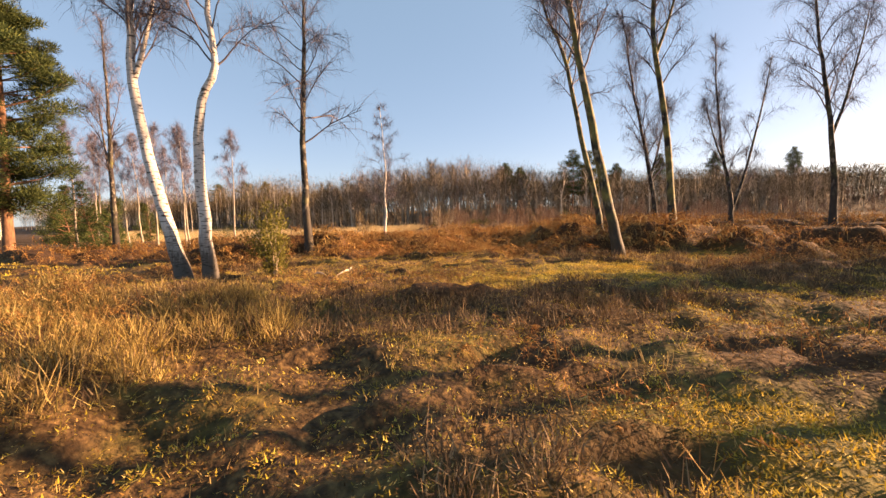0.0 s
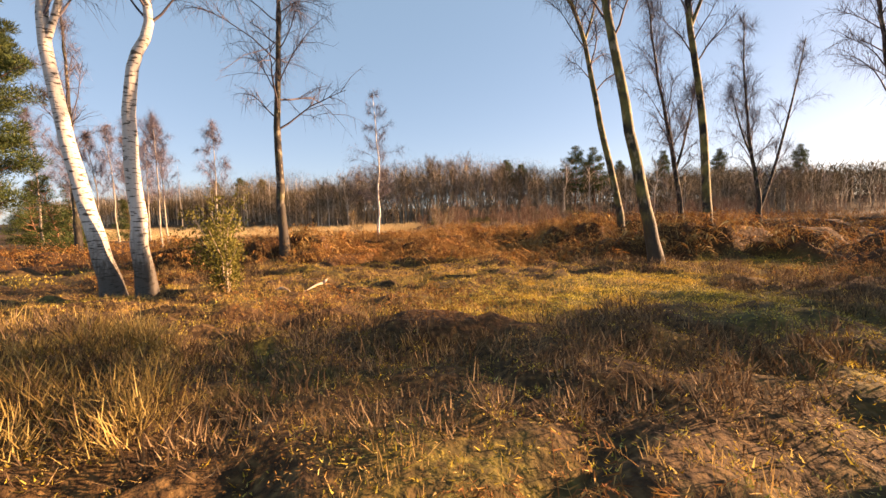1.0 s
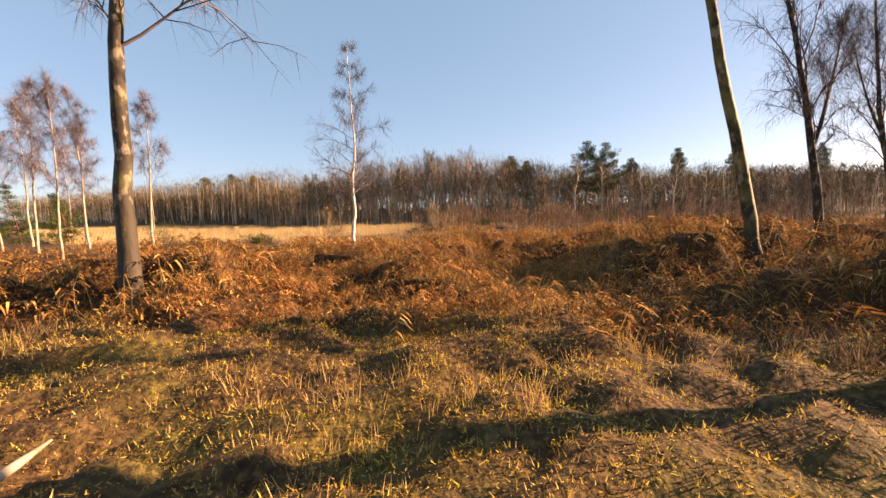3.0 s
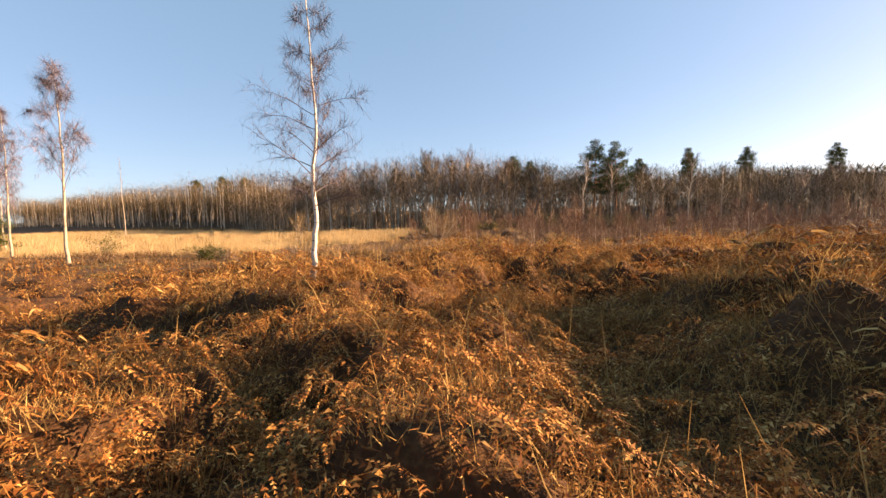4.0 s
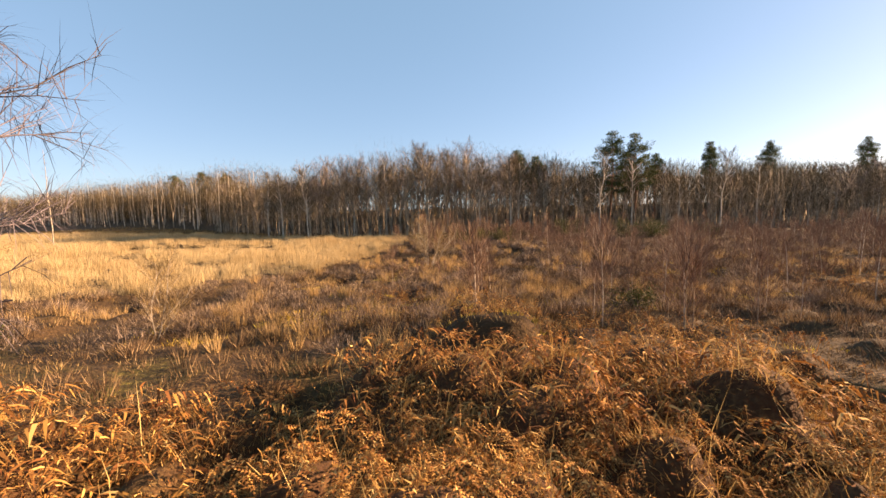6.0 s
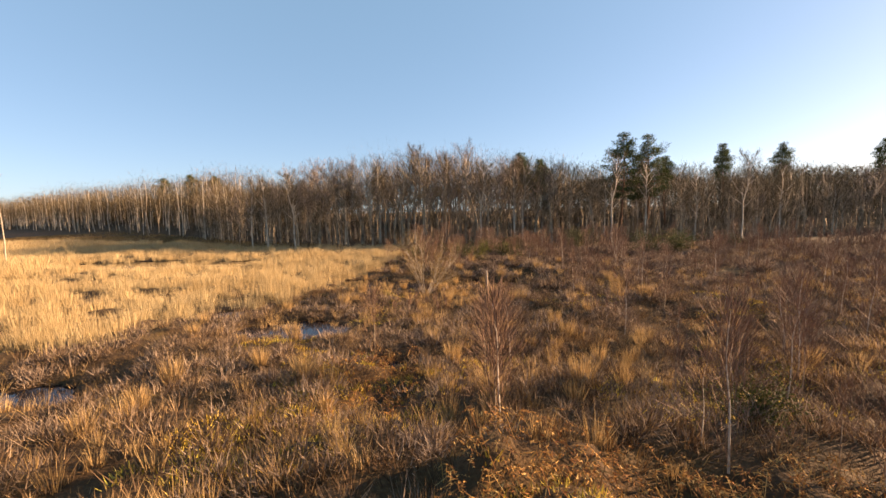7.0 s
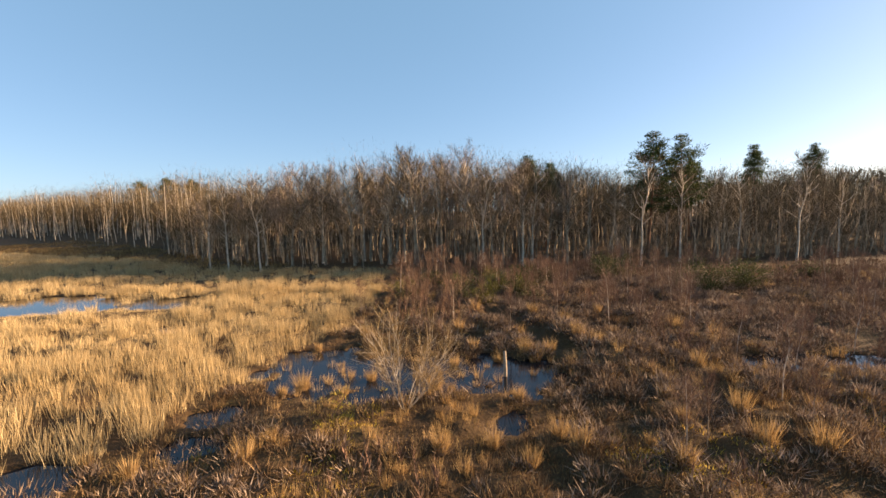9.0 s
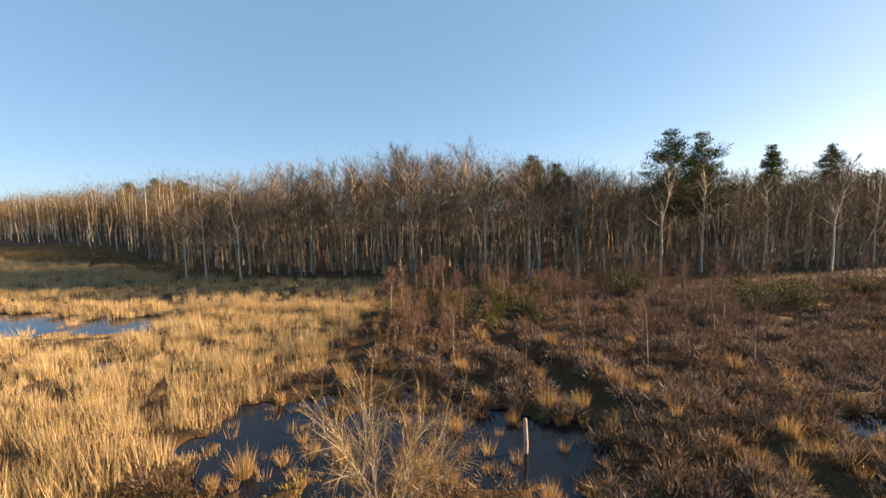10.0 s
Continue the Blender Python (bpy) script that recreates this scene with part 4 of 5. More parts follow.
tagged(new("birch_trunks", pale_stems.mesh("birch_trunks", M_BARK_FAR)), "thin pale birch trunks of the far wood", "woodland", kind="stuff")
tagged(new("woodland_crowns", brown.mesh("woodland_crowns", M_TWIG_WOOD)), "brown haze of bare twigs over the wood", "woodland", kind="stuff")
tagged(new("grey_crowns", grey.mesh("grey_crowns", M_TWIG_GREY)), "grey rounded crowns of the tallest bare trees", "woodland", kind="stuff")
tagged(new("undergrowth", under.mesh("undergrowth", M_TWIG_WOOD)), "dark bare brushwood inside the wood", "undergrowth", kind="stuff")

# pines that stand over the wood
for k, (x, y, h, r) in enumerate([(18.2, 91.5, 13.4, 3.4), (22.0, 92.4, 13.2, 3.2), (44.0, 114.0, 13.4, 2.0), (64.0, 128.0, 14.0, 2.4), (5.3, 99.0, 12.2, 2.6), (8.2, 100.5, 11.2, 2.2),
                                  (-100, 165, 15.5, 4.0), (-86, 158, 14.0, 3.5), (-120, 178, 15.5, 4.0), (84.0, 128.0, 14.2, 2.6), (33.0, 112.0, 11.5, 2.0)]):
    pine("pine_tree", x, y, h + (0.9 if y < 120 else 0.4), 0.2, 200 + k, 0.42 if k < 2 else 0.55, r, 12, 5, 46, 0.32, 0.075, 0.62, label="dark green Scots pine standing over the wood", group="pines of the wood")


# ---- ground cover ----
def scatter(rng, x0, x1, y0, y1, per_m2):
    n = int((x1 - x0) * (y1 - y0) * per_m2)
    return rng.uniform(x0, x1, n), rng.uniform(y0, y1, n)


def tufts(heap, x, y, z, rng, blades, height, radius, width, splay=0.45, droop=0.0):
    """Grass tufts: at each place a number of blades that splay outwards."""
    n = len(x)
    k = n * blades
    az = rng.uniform(0, 6.2832, k)
    rr = np.sqrt(rng.uniform(0, 1, k)) * np.repeat(np.broadcast_to(radius, n), blades)
    b = np.stack([np.repeat(x, blades) + np.cos(az) * rr, np.repeat(y, blades) + np.sin(az) * rr, np.repeat(z, blades) - 0.03], -1)
    hh = np.repeat(np.broadcast_to(height, n), blades) * rng.uniform(0.55, 1.15, k)
    out = np.stack([np.cos(az), np.sin(az), 0 * az], -1) * (hh * splay * rng.uniform(0.1, 1.0, k))[:, None] + rng.normal(0, 0.08, (k, 3)) * hh[:, None]
    out[:, 2] = hh
    w = np.repeat(np.broadcast_to(width, n), blades)
    if droop:
        heap.blades(b, b + out, w, rng=rng, bend=np.stack([0 * hh, 0 * hh, droop * hh], -1))
    else:
        heap.blades(b, b + out, w, rng=rng)


def away(x, y):
    return np.hypot(x + 1.0, y - 46.0)


# golden moor grass of the meadow
rng = np.random.default_rng(31)
heap = Heap()
x, y = scatter(rng, -62, -8, 40, 74, 6.0)
x2, y2 = scatter(rng, -110, -8, 70, 114, 2.0)
x, y = np.r_[x, x2], np.r_[y, y2]
keep = (meadow(x, y) > rng.uniform(0.2, 0.8, len(x))) & (pond(x, y) < 0.8) & (x > -34 - (y - 44) * 1.4) & (vnoise(x, y, 1.4, 41) > 0.18)
x, y = x[keep], y[keep]
size = 0.30 + 0.20 * vnoise(x, y, 3.0, 42) + 0.42 * step(0.3, 0.75, vnoise(x, y, 0.9, 47))
size = size * np.where((pond(x, y + 1.6) > 0.1) | (pond(x, y + 3.2) > 0.1), 0.3, 1.0)
tufts(heap, x, y, np.maximum(ground_z(x, y), WATER), rng, 30, size, 0.30, 0.0105 + 0.0003 * away(x, y), 0.36)
tagged(new("moor_grass", heap.mesh("moor_grass", M_MOOR)), "tall golden moor grass of the wet meadow", "grass", kind="stuff")

# paler tussocks spread over the bog and heath
rng = np.random.default_rng(32)
heap = Heap()
x, y = scatter(rng, -14, 30, 36, 82, 1.9)
keep = (meadow(x, y) < 0.4) & (vnoise(x, y, 5.0, 43) > 0.36 + 0.2 * step(57, 60, y) * step(-5, -2, x)) & ((pond(x, y) < 0.5) | (rng.uniform(0, 1, len(x)) < 0.4)) & (bracken(x, y) < 0.3) & (trench(x, y) < 0.1)
x, y = x[keep], y[keep]
tufts(heap, x, y, np.maximum(ground_z(x, y), WATER), rng, 42, 0.25 + 0.4 * rng.uniform(0, 1, len(x)) ** 2, 0.12, 0.014, 0.5)
x, y = scatter(rng, -11, 2.5, 51, 60.5, 3.0)
keep = (pond(x, y) > 0.4) & (vnoise(x, y, 1.2, 48) > 0.52)
x, y = x[keep], y[keep]
tufts(heap, x, y, np.full(len(x), WATER - 0.02), rng, 18, 0.18 + 0.3 * rng.uniform(0, 1, len(x)) ** 2, 0.14, 0.014, 0.6)
tagged(new("tussock_grass", heap.mesh("tussock_grass", M_TUFT)), "pale dry grass tussocks between heather and pools", "grass", kind="stuff")

# short dry grass between, and brown rough grass before the far wood
rng = np.random.default_rng(37)
heap = Heap()
x, y = scatter(rng, -130, -25, 84, 150, 1.3)
keep = (meadow(x, y) < 0.5) & (y < wood_front(x) + 3) & (y > 84)
x, y = x[keep], y[keep]
tufts(heap, x, y, ground_z(x, y), rng, 12, 0.5, 0.5, 0.07, 0.7)
x, y = scatter(rng, -16, 24, 33, 72, 8.0)
x2, y2 = scatter(rng, -6, 16, 44, 64, 9.0)
x, y = np.r_[x, x2], np.r_[y, y2]
keep = (pond(x, y) < 0.6) & (meadow(x, y) < 0.85) & (trench(x, y) < 0.4) & (rng.uniform(0, 1, len(x)) > 0.75 * step(56, 60, y))
x, y = x[keep], y[keep]
tufts(heap, x, y, ground_z(x, y), rng, 8, 0.08 + 0.14 * vnoise(x, y, 1.5, 61), 0.16, 0.016, 1.0)
tagged(new("dry_grass", heap.mesh("dry_grass", M_DRY)), "short dry grass between the heather", "grass", kind="stuff")

# thin reddish birch scrub in patches over the heath
rng = np.random.default_rng(38)
heap = Heap()
x, y = scatter(rng, -8, 44, 46, 86, 2.2)
keep = (meadow(x, y) < 0.1) & (pond(x, y) < 0.05) & (trench(x, y) < 0.1) & (before_gorse(x, y) < 0.5) & (vnoise(x, y, 3.6, 93) > np.interp(y, [46, 60, 66, 86], [0.7, 0.62, 0.5, 0.38]))
x, y = x[keep], y[keep]
h = rng.uniform(0.5, 1.0, len(x)) * np.interp(y, [46, 66, 86], [0.8, 1.3, 2.0])
k = 22
f = rng.uniform(0.1, 0.75, (len(x), k))
ax = rng.normal(0, 0.12, (len(x), 1, 3)) + np.array([0, 0, 1.0])
b = np.stack([x, y, ground_z(x, y)], -1)[:, None] + ax * (h[:, None] * f)[..., None]
d = rng.normal(0, 0.22, (len(x), k, 3)) * h[:, None, None] * 0.6 + np.array([0, 0, 1.0]) * (h[:, None] * 0.32)[..., None]
heap.blades(b.reshape(-1, 3), (b + d).reshape(-1, 3), 0.022, rng=rng)
b = np.stack([x, y, ground_z(x, y)], -1)
heap.blades(b, b + ax[:, 0] * h[:, None], 0.035, rng=rng)
tagged(new("birch_scrub", heap.mesh("birch_scrub", M_TWIG_RED)), "thin reddish birch scrub over the heath", "scrub", kind="stuff")

# heather
rng = np.random.default_rng(33)
heap = Heap()
x, y = scatter(rng, -24, 22, 33, 66, 4.4)
x2, y2 = scatter(rng, -14, 48, 62, 88, 1.6)
x3, y3 = scatter(rng, 20, 45, 30, 62, 2.0)
x4, y4 = scatter(rng, -1, 14, 36, 57, 4.5)
x, y = np.r_[x, x2, x3, x4], np.r_[y, y2, y3, y4]
keep = (meadow(x, y) < 0.6) & (pond(x, y) < 0.7) & (bracken(x, y) < 0.6) & (vnoise(x, y, 2.2, 44) > 0.16) & (trench(x, y) < 0.4)
x, y = x[keep], y[keep]
size = 0.12 + 0.2 * step(0.3, 0.72, vnoise(x, y, 0.95, 15))
tufts(heap, x, y, np.maximum(ground_z(x, y), WATER), rng, 25, size, 0.20, 0.021, 0.9)
tagged(new("heather", heap.mesh("heather", M_HEATHER)), "low brown winter heather over the heath", "heather", kind="stuff")

# rounded grey-brown heather mounds; light on their tops is put into the paler colour
heap = Heap()
x, y = scatter(rng, -20, 34, 36, 84, 0.8)
x2, y2 = scatter(rng, -5, 36, 58, 84, 0.6)
x3, y3 = scatter(rng, -15, -1.5, 36, 50, 1.5)
x4, y4 = scatter(rng, -1, 30, 55, 78, 2.2)
x5, y5 = scatter(rng, 0, 14, 37, 56, 1.0)
x, y = np.r_[x, x2, x3, x4, x5], np.r_[y, y2, y3, y4, y5]
keep = (meadow(x, y) < 0.3) & (pond(x, y) < 0.1) & (bracken(x, y) < 0.5) & (trench(x, y) < 0.1) & (vnoise(x, y, 3.0, 46) > 0.36 - 0.2 * step(54, 58, y)) & (np.abs(x + 1) < 8 + 0.9 * (y - 33))
x, y = x[keep], y[keep]
n, k = len(x), 110
rad = rng.uniform(0.22, 0.62, n)
az, up = rng.uniform(0, 6.2832, (n, k)), rng.uniform(0.05, 1.0, (n, k))
flat = np.sqrt(1 - up ** 2)
out = np.stack([np.cos(az) * flat, np.sin(az) * flat, up], -1)
b = np.stack([x, y, ground_z(x, y) - 0.04], -1)[:, None] + out * (rad[:, None] * rng.uniform(0.7, 1.0, (n, k)))[..., None] * np.array([1, 1, 0.75])
d = (out + rng.normal(0, 0.45, (n, k, 3)) + np.array([0, 0, 0.35])) * rng.uniform(0.08, 0.2, (n, k, 1))
heap.blades(b.reshape(-1, 3), (b + d).reshape(-1, 3), np.repeat(np.interp(y, [38, 50, 62], [0.014, 0.026, 0.045]), k), rng=rng)
tagged(new("heather_mounds", heap.mesh("heather_mounds", M_HEATHER_LIT)), "rounded grey-brown heather mounds, coloured paler as if lit on top", "heather", kind="stuff")


def fronds(heap, x, y, z, rng, length, pinnae=9, width=0.02, lift=0.6, curl=False):
    """Dead bracken: an arched stalk with drooping leaflets on both sides."""
    n = len(x)
    az = rng.uniform(0, 6.2832, n)
    ln = length * rng.uniform(0.6, 1.2, n)
    dirh = np.stack([np.cos(az), np.sin(az), 0 * az], -1)
    el = rng.uniform(0.1, 1.0, n) ** 1.5 * lift * 1.7
    p0 = np.stack([x, y, z], -1)
    mid = p0 + dirh * (ln * 0.42 * np.cos(el))[:, None] + np.array([0, 0, 1.0]) * (ln * 0.6 * np.sin(el) + 0.12)[:, None]
    end = mid + dirh * (ln * 0.45)[:, None] + np.array([0, 0, 1.0]) * (-ln * rng.uniform(0.05, 0.5, n))[:, None]
    side = np.stack([-np.sin(az), np.cos(az), 0 * az], -1)
    heap.blades(p0, end, width * 0.7, side=side, bend=mid - (p0 + end) / 2)
    for k in range(pinnae):
        f = 0.3 + 0.68 * k / (pinnae - 1)
        q = np.where(f < 0.5, 1, 0) * (p0 + (mid - p0) * 2 * f) + np.where(f < 0.5, 0, 1) * (mid + (end - mid) * (2 * f - 1))
        al = (end - mid) if f >= 0.5 else (mid - p0)
        al = al / (np.linalg.norm(al, axis=1, keepdims=True) + 1e-6)
        for sgn in (-1, 1):
            pl = ln * 0.2 * (1.05 - f) * rng.uniform(0.5, 1.3, n) + 0.02
            d = side * sgn + al * 0.5 + rng.normal(0, 0.35, (n, 3)) + np.array([0, 0, -0.35])
            d /= np.linalg.norm(d, axis=1, keepdims=True)
            wd = np.cross(d, np.array([0, 0, 1.0]) + rng.normal(0, 0.5, (n, 3)))
            wd /= np.linalg.norm(wd, axis=1, keepdims=True) + 1e-6
            if curl:
                tip = q + d * pl[:, None] + np.stack([0 * pl, 0 * pl, -0.5 * pl], -1) + rng.normal(0, 0.012, (n, 3))
                heap.blades(q, tip, width * 1.3 * rng.uniform(0.5, 1.4, n), side=wd, bend=np.stack([0 * pl, 0 * pl, 0.22 * pl], -1) + rng.normal(0, 0.008, (n, 3)))
            else:
                heap.blades(q, q + d * pl[:, None], width * 1.6, side=wd)


def downhill(x, y):
    """The way the ground falls at each place, as an angle, and how steeply."""
    e = 0.25
    dx, dy = ground_z(x + e, y) - ground_z(x - e, y), ground_z(x, y + e) - ground_z(x, y - e)
    return np.arctan2(-dy, -dx), np.hypot(dx, dy) / (2 * e)


def combed(heap, q, tip, width, out, teeth=5):
    """Toothed leaflets: small leaves on both sides of each line from q to tip."""
    n = len(q)
    along = tip - q
    for k in range(teeth):
        a, b = q + along * (k / teeth), q + along * ((k + 0.72) / teeth)
        w = width * (1.0 - 0.75 * k / teeth)
        for sgn in (-1, 1):
            c = a + along * (0.85 / teeth) + out * sgn * w
            heap.add(np.stack([a, b, c], 1), np.arange(3 * n).reshape(-1, 3))


def fallen_fronds(heap, x, y, z, rng, length, pairs=11, comb=True):
    """Whole dead fronds that arch up and hang down the flanks of the mounds."""
    n = len(x)
    az, steep = downhill(x, y)
    az = az + rng.normal(0, 1, n) * np.where(steep > 0.25, 0.7, 2.0)
    ln = length * rng.uniform(0.65, 1.2, n)
    dirh = np.stack([np.cos(az), np.sin(az), 0 * az], -1)
    side = np.stack([-np.sin(az), np.cos(az), 0 * az], -1)
    zed = np.array([0, 0, 1.0])
    p0 = np.stack([x, y, z], -1)
    p1 = p0 + dirh * (0.25 * ln)[:, None] + zed * (ln * rng.uniform(0.12, 0.34, n))[:, None]
    p2 = p1 + dirh * (0.36 * ln)[:, None] + zed * (ln * rng.uniform(-0.2, 0.06, n))[:, None] + side * (ln * rng.normal(0, 0.06, n))[:, None]
    p3 = p2 + dirh * (0.24 * ln)[:, None] + zed * (-ln * rng.uniform(0.12, 0.42, n))[:, None] + side * (ln * rng.normal(0, 0.10, n))[:, None]
    for a, b, w in ((p0, p1, 0.009), (p1, p2, 0.007), (p2, p3, 0.005)):
        heap.blades(a - zed * 0.003, b, w, side=side, bend=0 * a)
    for k in range(pairs):
        f = 0.7 + 2.25 * k / (pairs - 1)
        a, b = ((p0, p1), (p1, p2), (p2, p3))[min(int(f), 2)]
        q = a + (b - a) * (f - min(int(f), 2))
        al = (b - a) / (np.linalg.norm(b - a, axis=1, keepdims=True) + 1e-6)
        for sgn in (-1, 1):
            pl = ln * (0.27 * math.sin(math.pi * (0.22 + 0.74 * k / (pairs - 1))) + 0.02) * rng.uniform(0.6, 1.2, n)
            d = side * sgn + al * 0.45 + rng.normal(0, 0.22, (n, 3)) - zed * rng.uniform(0.1, 1.1, (n, 1))
            d /= np.linalg.norm(d, axis=1, keepdims=True)
            wd = np.cross(d, zed + rng.normal(0, 0.4, (n, 3)))
            wd /= np.linalg.norm(wd, axis=1, keepdims=True) + 1e-6
            if comb:
                combed(heap, q, q + d * pl[:, None], (0.17 * pl)[:, None], wd)
            else:
                heap.blades(q, q + d * pl[:, None], 0.15 * pl + 0.004, side=wd, bend=zed * (0.10 * pl)[:, None])


rng = np.random.default_rng(34)
heap = Heap()


def bracken_bed(x0, x1, y0, y1, per_m2, length, pinnae, width, inside=None, curl=False):
    x, y = scatter(rng, x0, x1, y0, y1, per_m2)
    keep = (bracken(x, y) > rng.uniform(0.08, 0.45, len(x))) & (feet(x, y) > rng.uniform(0.1, 0.9, len(x)))
    if inside is not None:
        keep &= ~((x > inside[0]) & (x < inside[1]) & (y > inside[2]) & (y < inside[3]))
    x, y = x[keep], y[keep]
    fronds(heap, x, y, ground_z(x, y) + rng.uniform(0.0, 0.2, len(x)), rng, length, pinnae, width, curl=curl)
    return x, y


def frond_bed(x0, x1, y0, y1, per_m2, length, pairs, comb, inside=None):
    x, y = scatter(rng, x0, x1, y0, y1, per_m2)
    # fronds stand thickest on the mounds and leave the hollows open
    keep = (bracken(x, y) > rng.uniform(0.1, 0.6, len(x))) & (feet(x, y) > rng.uniform(0.1, 0.9, len(x))) & (vnoise(x, y, 1.5, 8) > rng.uniform(0.05, 0.45, len(x)))
    if inside is not None:
        keep &= ~((x > inside[0]) & (x < inside[1]) & (y > inside[2]) & (y < inside[3]))
    x, y = x[keep], y[keep]
    fallen_fronds(heap, x, y, ground_z(x, y) + rng.uniform(0.02, 0.22, len(x)), rng, length, pairs, comb)


CLOSE, NEAR = (-3.4, 3.8, 19.5, 33), (-5.5, 6.0, 18, 34)
frond_bed(*CLOSE, 20, 0.74, 11, True)
frond_bed(-9, 10, 17, 36, 12, 0.78, 9, False, CLOSE)
bracken_bed(*CLOSE, 22, 0.5, 11, 0.0066, curl=True)
x, y = bracken_bed(*NEAR, 34, 0.5, 9, 0.0095, CLOSE)
bracken_bed(-12, 13, 17, 37, 21, 0.55, 8, 0.0115, NEAR)
bracken_bed(-32, 30, 17, 40, 9, 0.62, 7, 0.018, (-12, 13, 17, 37))
bracken_bed(-8, 12, 7, 17, 50, 0.42, 11, 0.006)
bracken_bed(-6, 20, 37, 52, 20, 0.5, 8, 0.011)
xs, ys = scatter(rng, -9, 9, 18, 36, 24)
keep = (bracken(xs, ys) > 0.3) & ((feet(xs, ys) < 0.8) | (vnoise(xs, ys, 1.3, 19) > 0.64 - 0.16 * step(26, 30, ys)))
tufts_x, tufts_y = xs[keep], ys[keep]
x, y = scatter(rng, -7, 8, 18.5, 35, 19)
k = np.flatnonzero((bracken(x, y) > 0.4) & (vnoise(x, y, 1.5, 8) > 0.36))
b = np.stack([x[k], y[k], ground_z(x[k], y[k])], -1)
d = rng.normal(0, 0.24, (len(k), 3)) + np.array([0, 0, 0.36]) * rng.uniform(0.5, 1.3, (len(k), 1))
stalks = Heap()
tufts(stalks, tufts_x, tufts_y, ground_z(tufts_x, tufts_y), rng, 16, 0.2, 0.18, 0.009, 1.2)
stalks.blades(b, b + d, 0.011, rng=rng, bend=rng.normal(0, 0.03, (len(k), 3)))
tagged(new("straw_among_bracken", stalks.mesh("straw_among_bracken", M_STRAW)), "pale dry grass and broken stalks among the bracken", "grass", kind="stuff")
xs, ys = scatter(rng, -9, 9, 17, 36, 330)
keep = bracken(xs, ys) > 0.3
xs, ys = xs[keep], ys[keep]
b = np.stack([xs, ys, ground_z(xs, ys) + rng.uniform(0, 0.10, len(xs))], -1)
d = rng.normal(0, 1, (len(xs), 3)) * np.array([1, 1, 0.6])
d /= np.linalg.norm(d, axis=1, keepdims=True)
heap.blades(b, b + d * rng.uniform(0.05, 0.12, (len(xs), 1)), 0.03, rng=rng)
tagged(new("bracken", heap.mesh("bracken", M_BRACKEN)), "collapsed rust-brown dead bracken in mounds", "bracken", kind="stuff")

# moss, short grass and litter of the clearing
rng = np.random.default_rng(35)
heap = Heap()
x, y = scatter(rng, -7, 12, 7.4, 21, 150)
x2, y2 = scatter(rng, 0, 11, 12.5, 20, 260)
green = mossy_patch(x2, y2) > rng.uniform(0.2, 0.8, len(x2))
x3, y3 = scatter(rng, 2.0, 6.0, 7.2, 10, 300)
patch = mossy_patch(x3, y3) > rng.uniform(0.2, 0.8, len(x3))
x, y = np.r_[x, x2[green], x3[patch]], np.r_[y, y2[green], y3[patch]]
dens = (0.5 + 0.5 * step(0.4, 0.58, vnoise(x, y, 1.8, 51))) * (0.5 + 0.5 * step(0.4, 0.6, vnoise(x, y, 0.38, 16)))
dens = np.maximum(dens, mossy_patch(x, y) * (0.35 + 0.65 * step(0.35, 0.6, vnoise(x, y, 0.6, 24))))
keep = (bracken(x, y) < 0.4) & (rng.uniform(0, 1, len(x)) < dens)
x, y = x[keep], y[keep]
b = np.repeat(np.stack([x, y, ground_z(x, y) - 0.01], -1), 8, 0)
d = rng.normal(0, 1, (len(b), 3))
d[:, 2] = np.abs(d[:, 2]) * 0.8
d /= np.linalg.norm(d, axis=1, keepdims=True)
b = b + d * np.repeat(rng.uniform(0.02, 0.06, len(x)), 8)[:, None] * np.array([1.4, 1.4, 0.9])
d = d + rng.normal(0, 0.6, (len(b), 3))
heap.blades(b, b + d * rng.uniform(0.014, 0.034, (len(b), 1)), 0.013, rng=rng)
x, y = scatter(rng, -24, 30, 6, 24, 14)
keep = (bracken(x, y) < 0.4) & ((np.abs(x - 2) > 11) | (y > 21))
x, y = x[keep], y[keep]
tufts(heap, x, y, ground_z(x, y), rng, 7, 0.10, 0.12, 0.03, 1.0)
x, y = scatter(rng, -9, 12, 37, 56, 16)
keep = (vnoise(x, y, 2.6, 59) > 0.6) & (pond(x, y) < 0.1) & (meadow(x, y) < 0.3)
x, y = x[keep], y[keep]
tufts(heap, x, y, ground_z(x, y), rng, 12, 0.12, 0.14, 0.03, 1.0)
tagged(new("moss", heap.mesh("moss", M_MOSS)), "yellow-green moss and short grass of the clearing", "moss", kind="stuff")

heap = Heap()
x, y = scatter(rng, -9, 13, 7.4, 21, 900)
keep = (vnoise(x, y, 1.3, 53) > 0.22) & (rng.uniform(0, 1, len(x)) > 0.45 * mossy_patch(x, y))
x, y = x[keep], y[keep]
b = np.stack([x, y, ground_z(x, y) + rng.uniform(0.0, 0.05, len(x))], -1)
d = rng.normal(0, 1, (len(x), 3)) * np.array([1, 1, 0.45])
d /= np.linalg.norm(d, axis=1, keepdims=True)
heap.blades(b, b + d * rng.uniform(0.014, 0.036, (len(x), 1)), 0.012, rng=rng)
tagged(new("leaf_litter", heap.mesh("leaf_litter", M_LITTER)), "fallen brown leaves and bracken scraps", "leaf litter", kind="stuff")

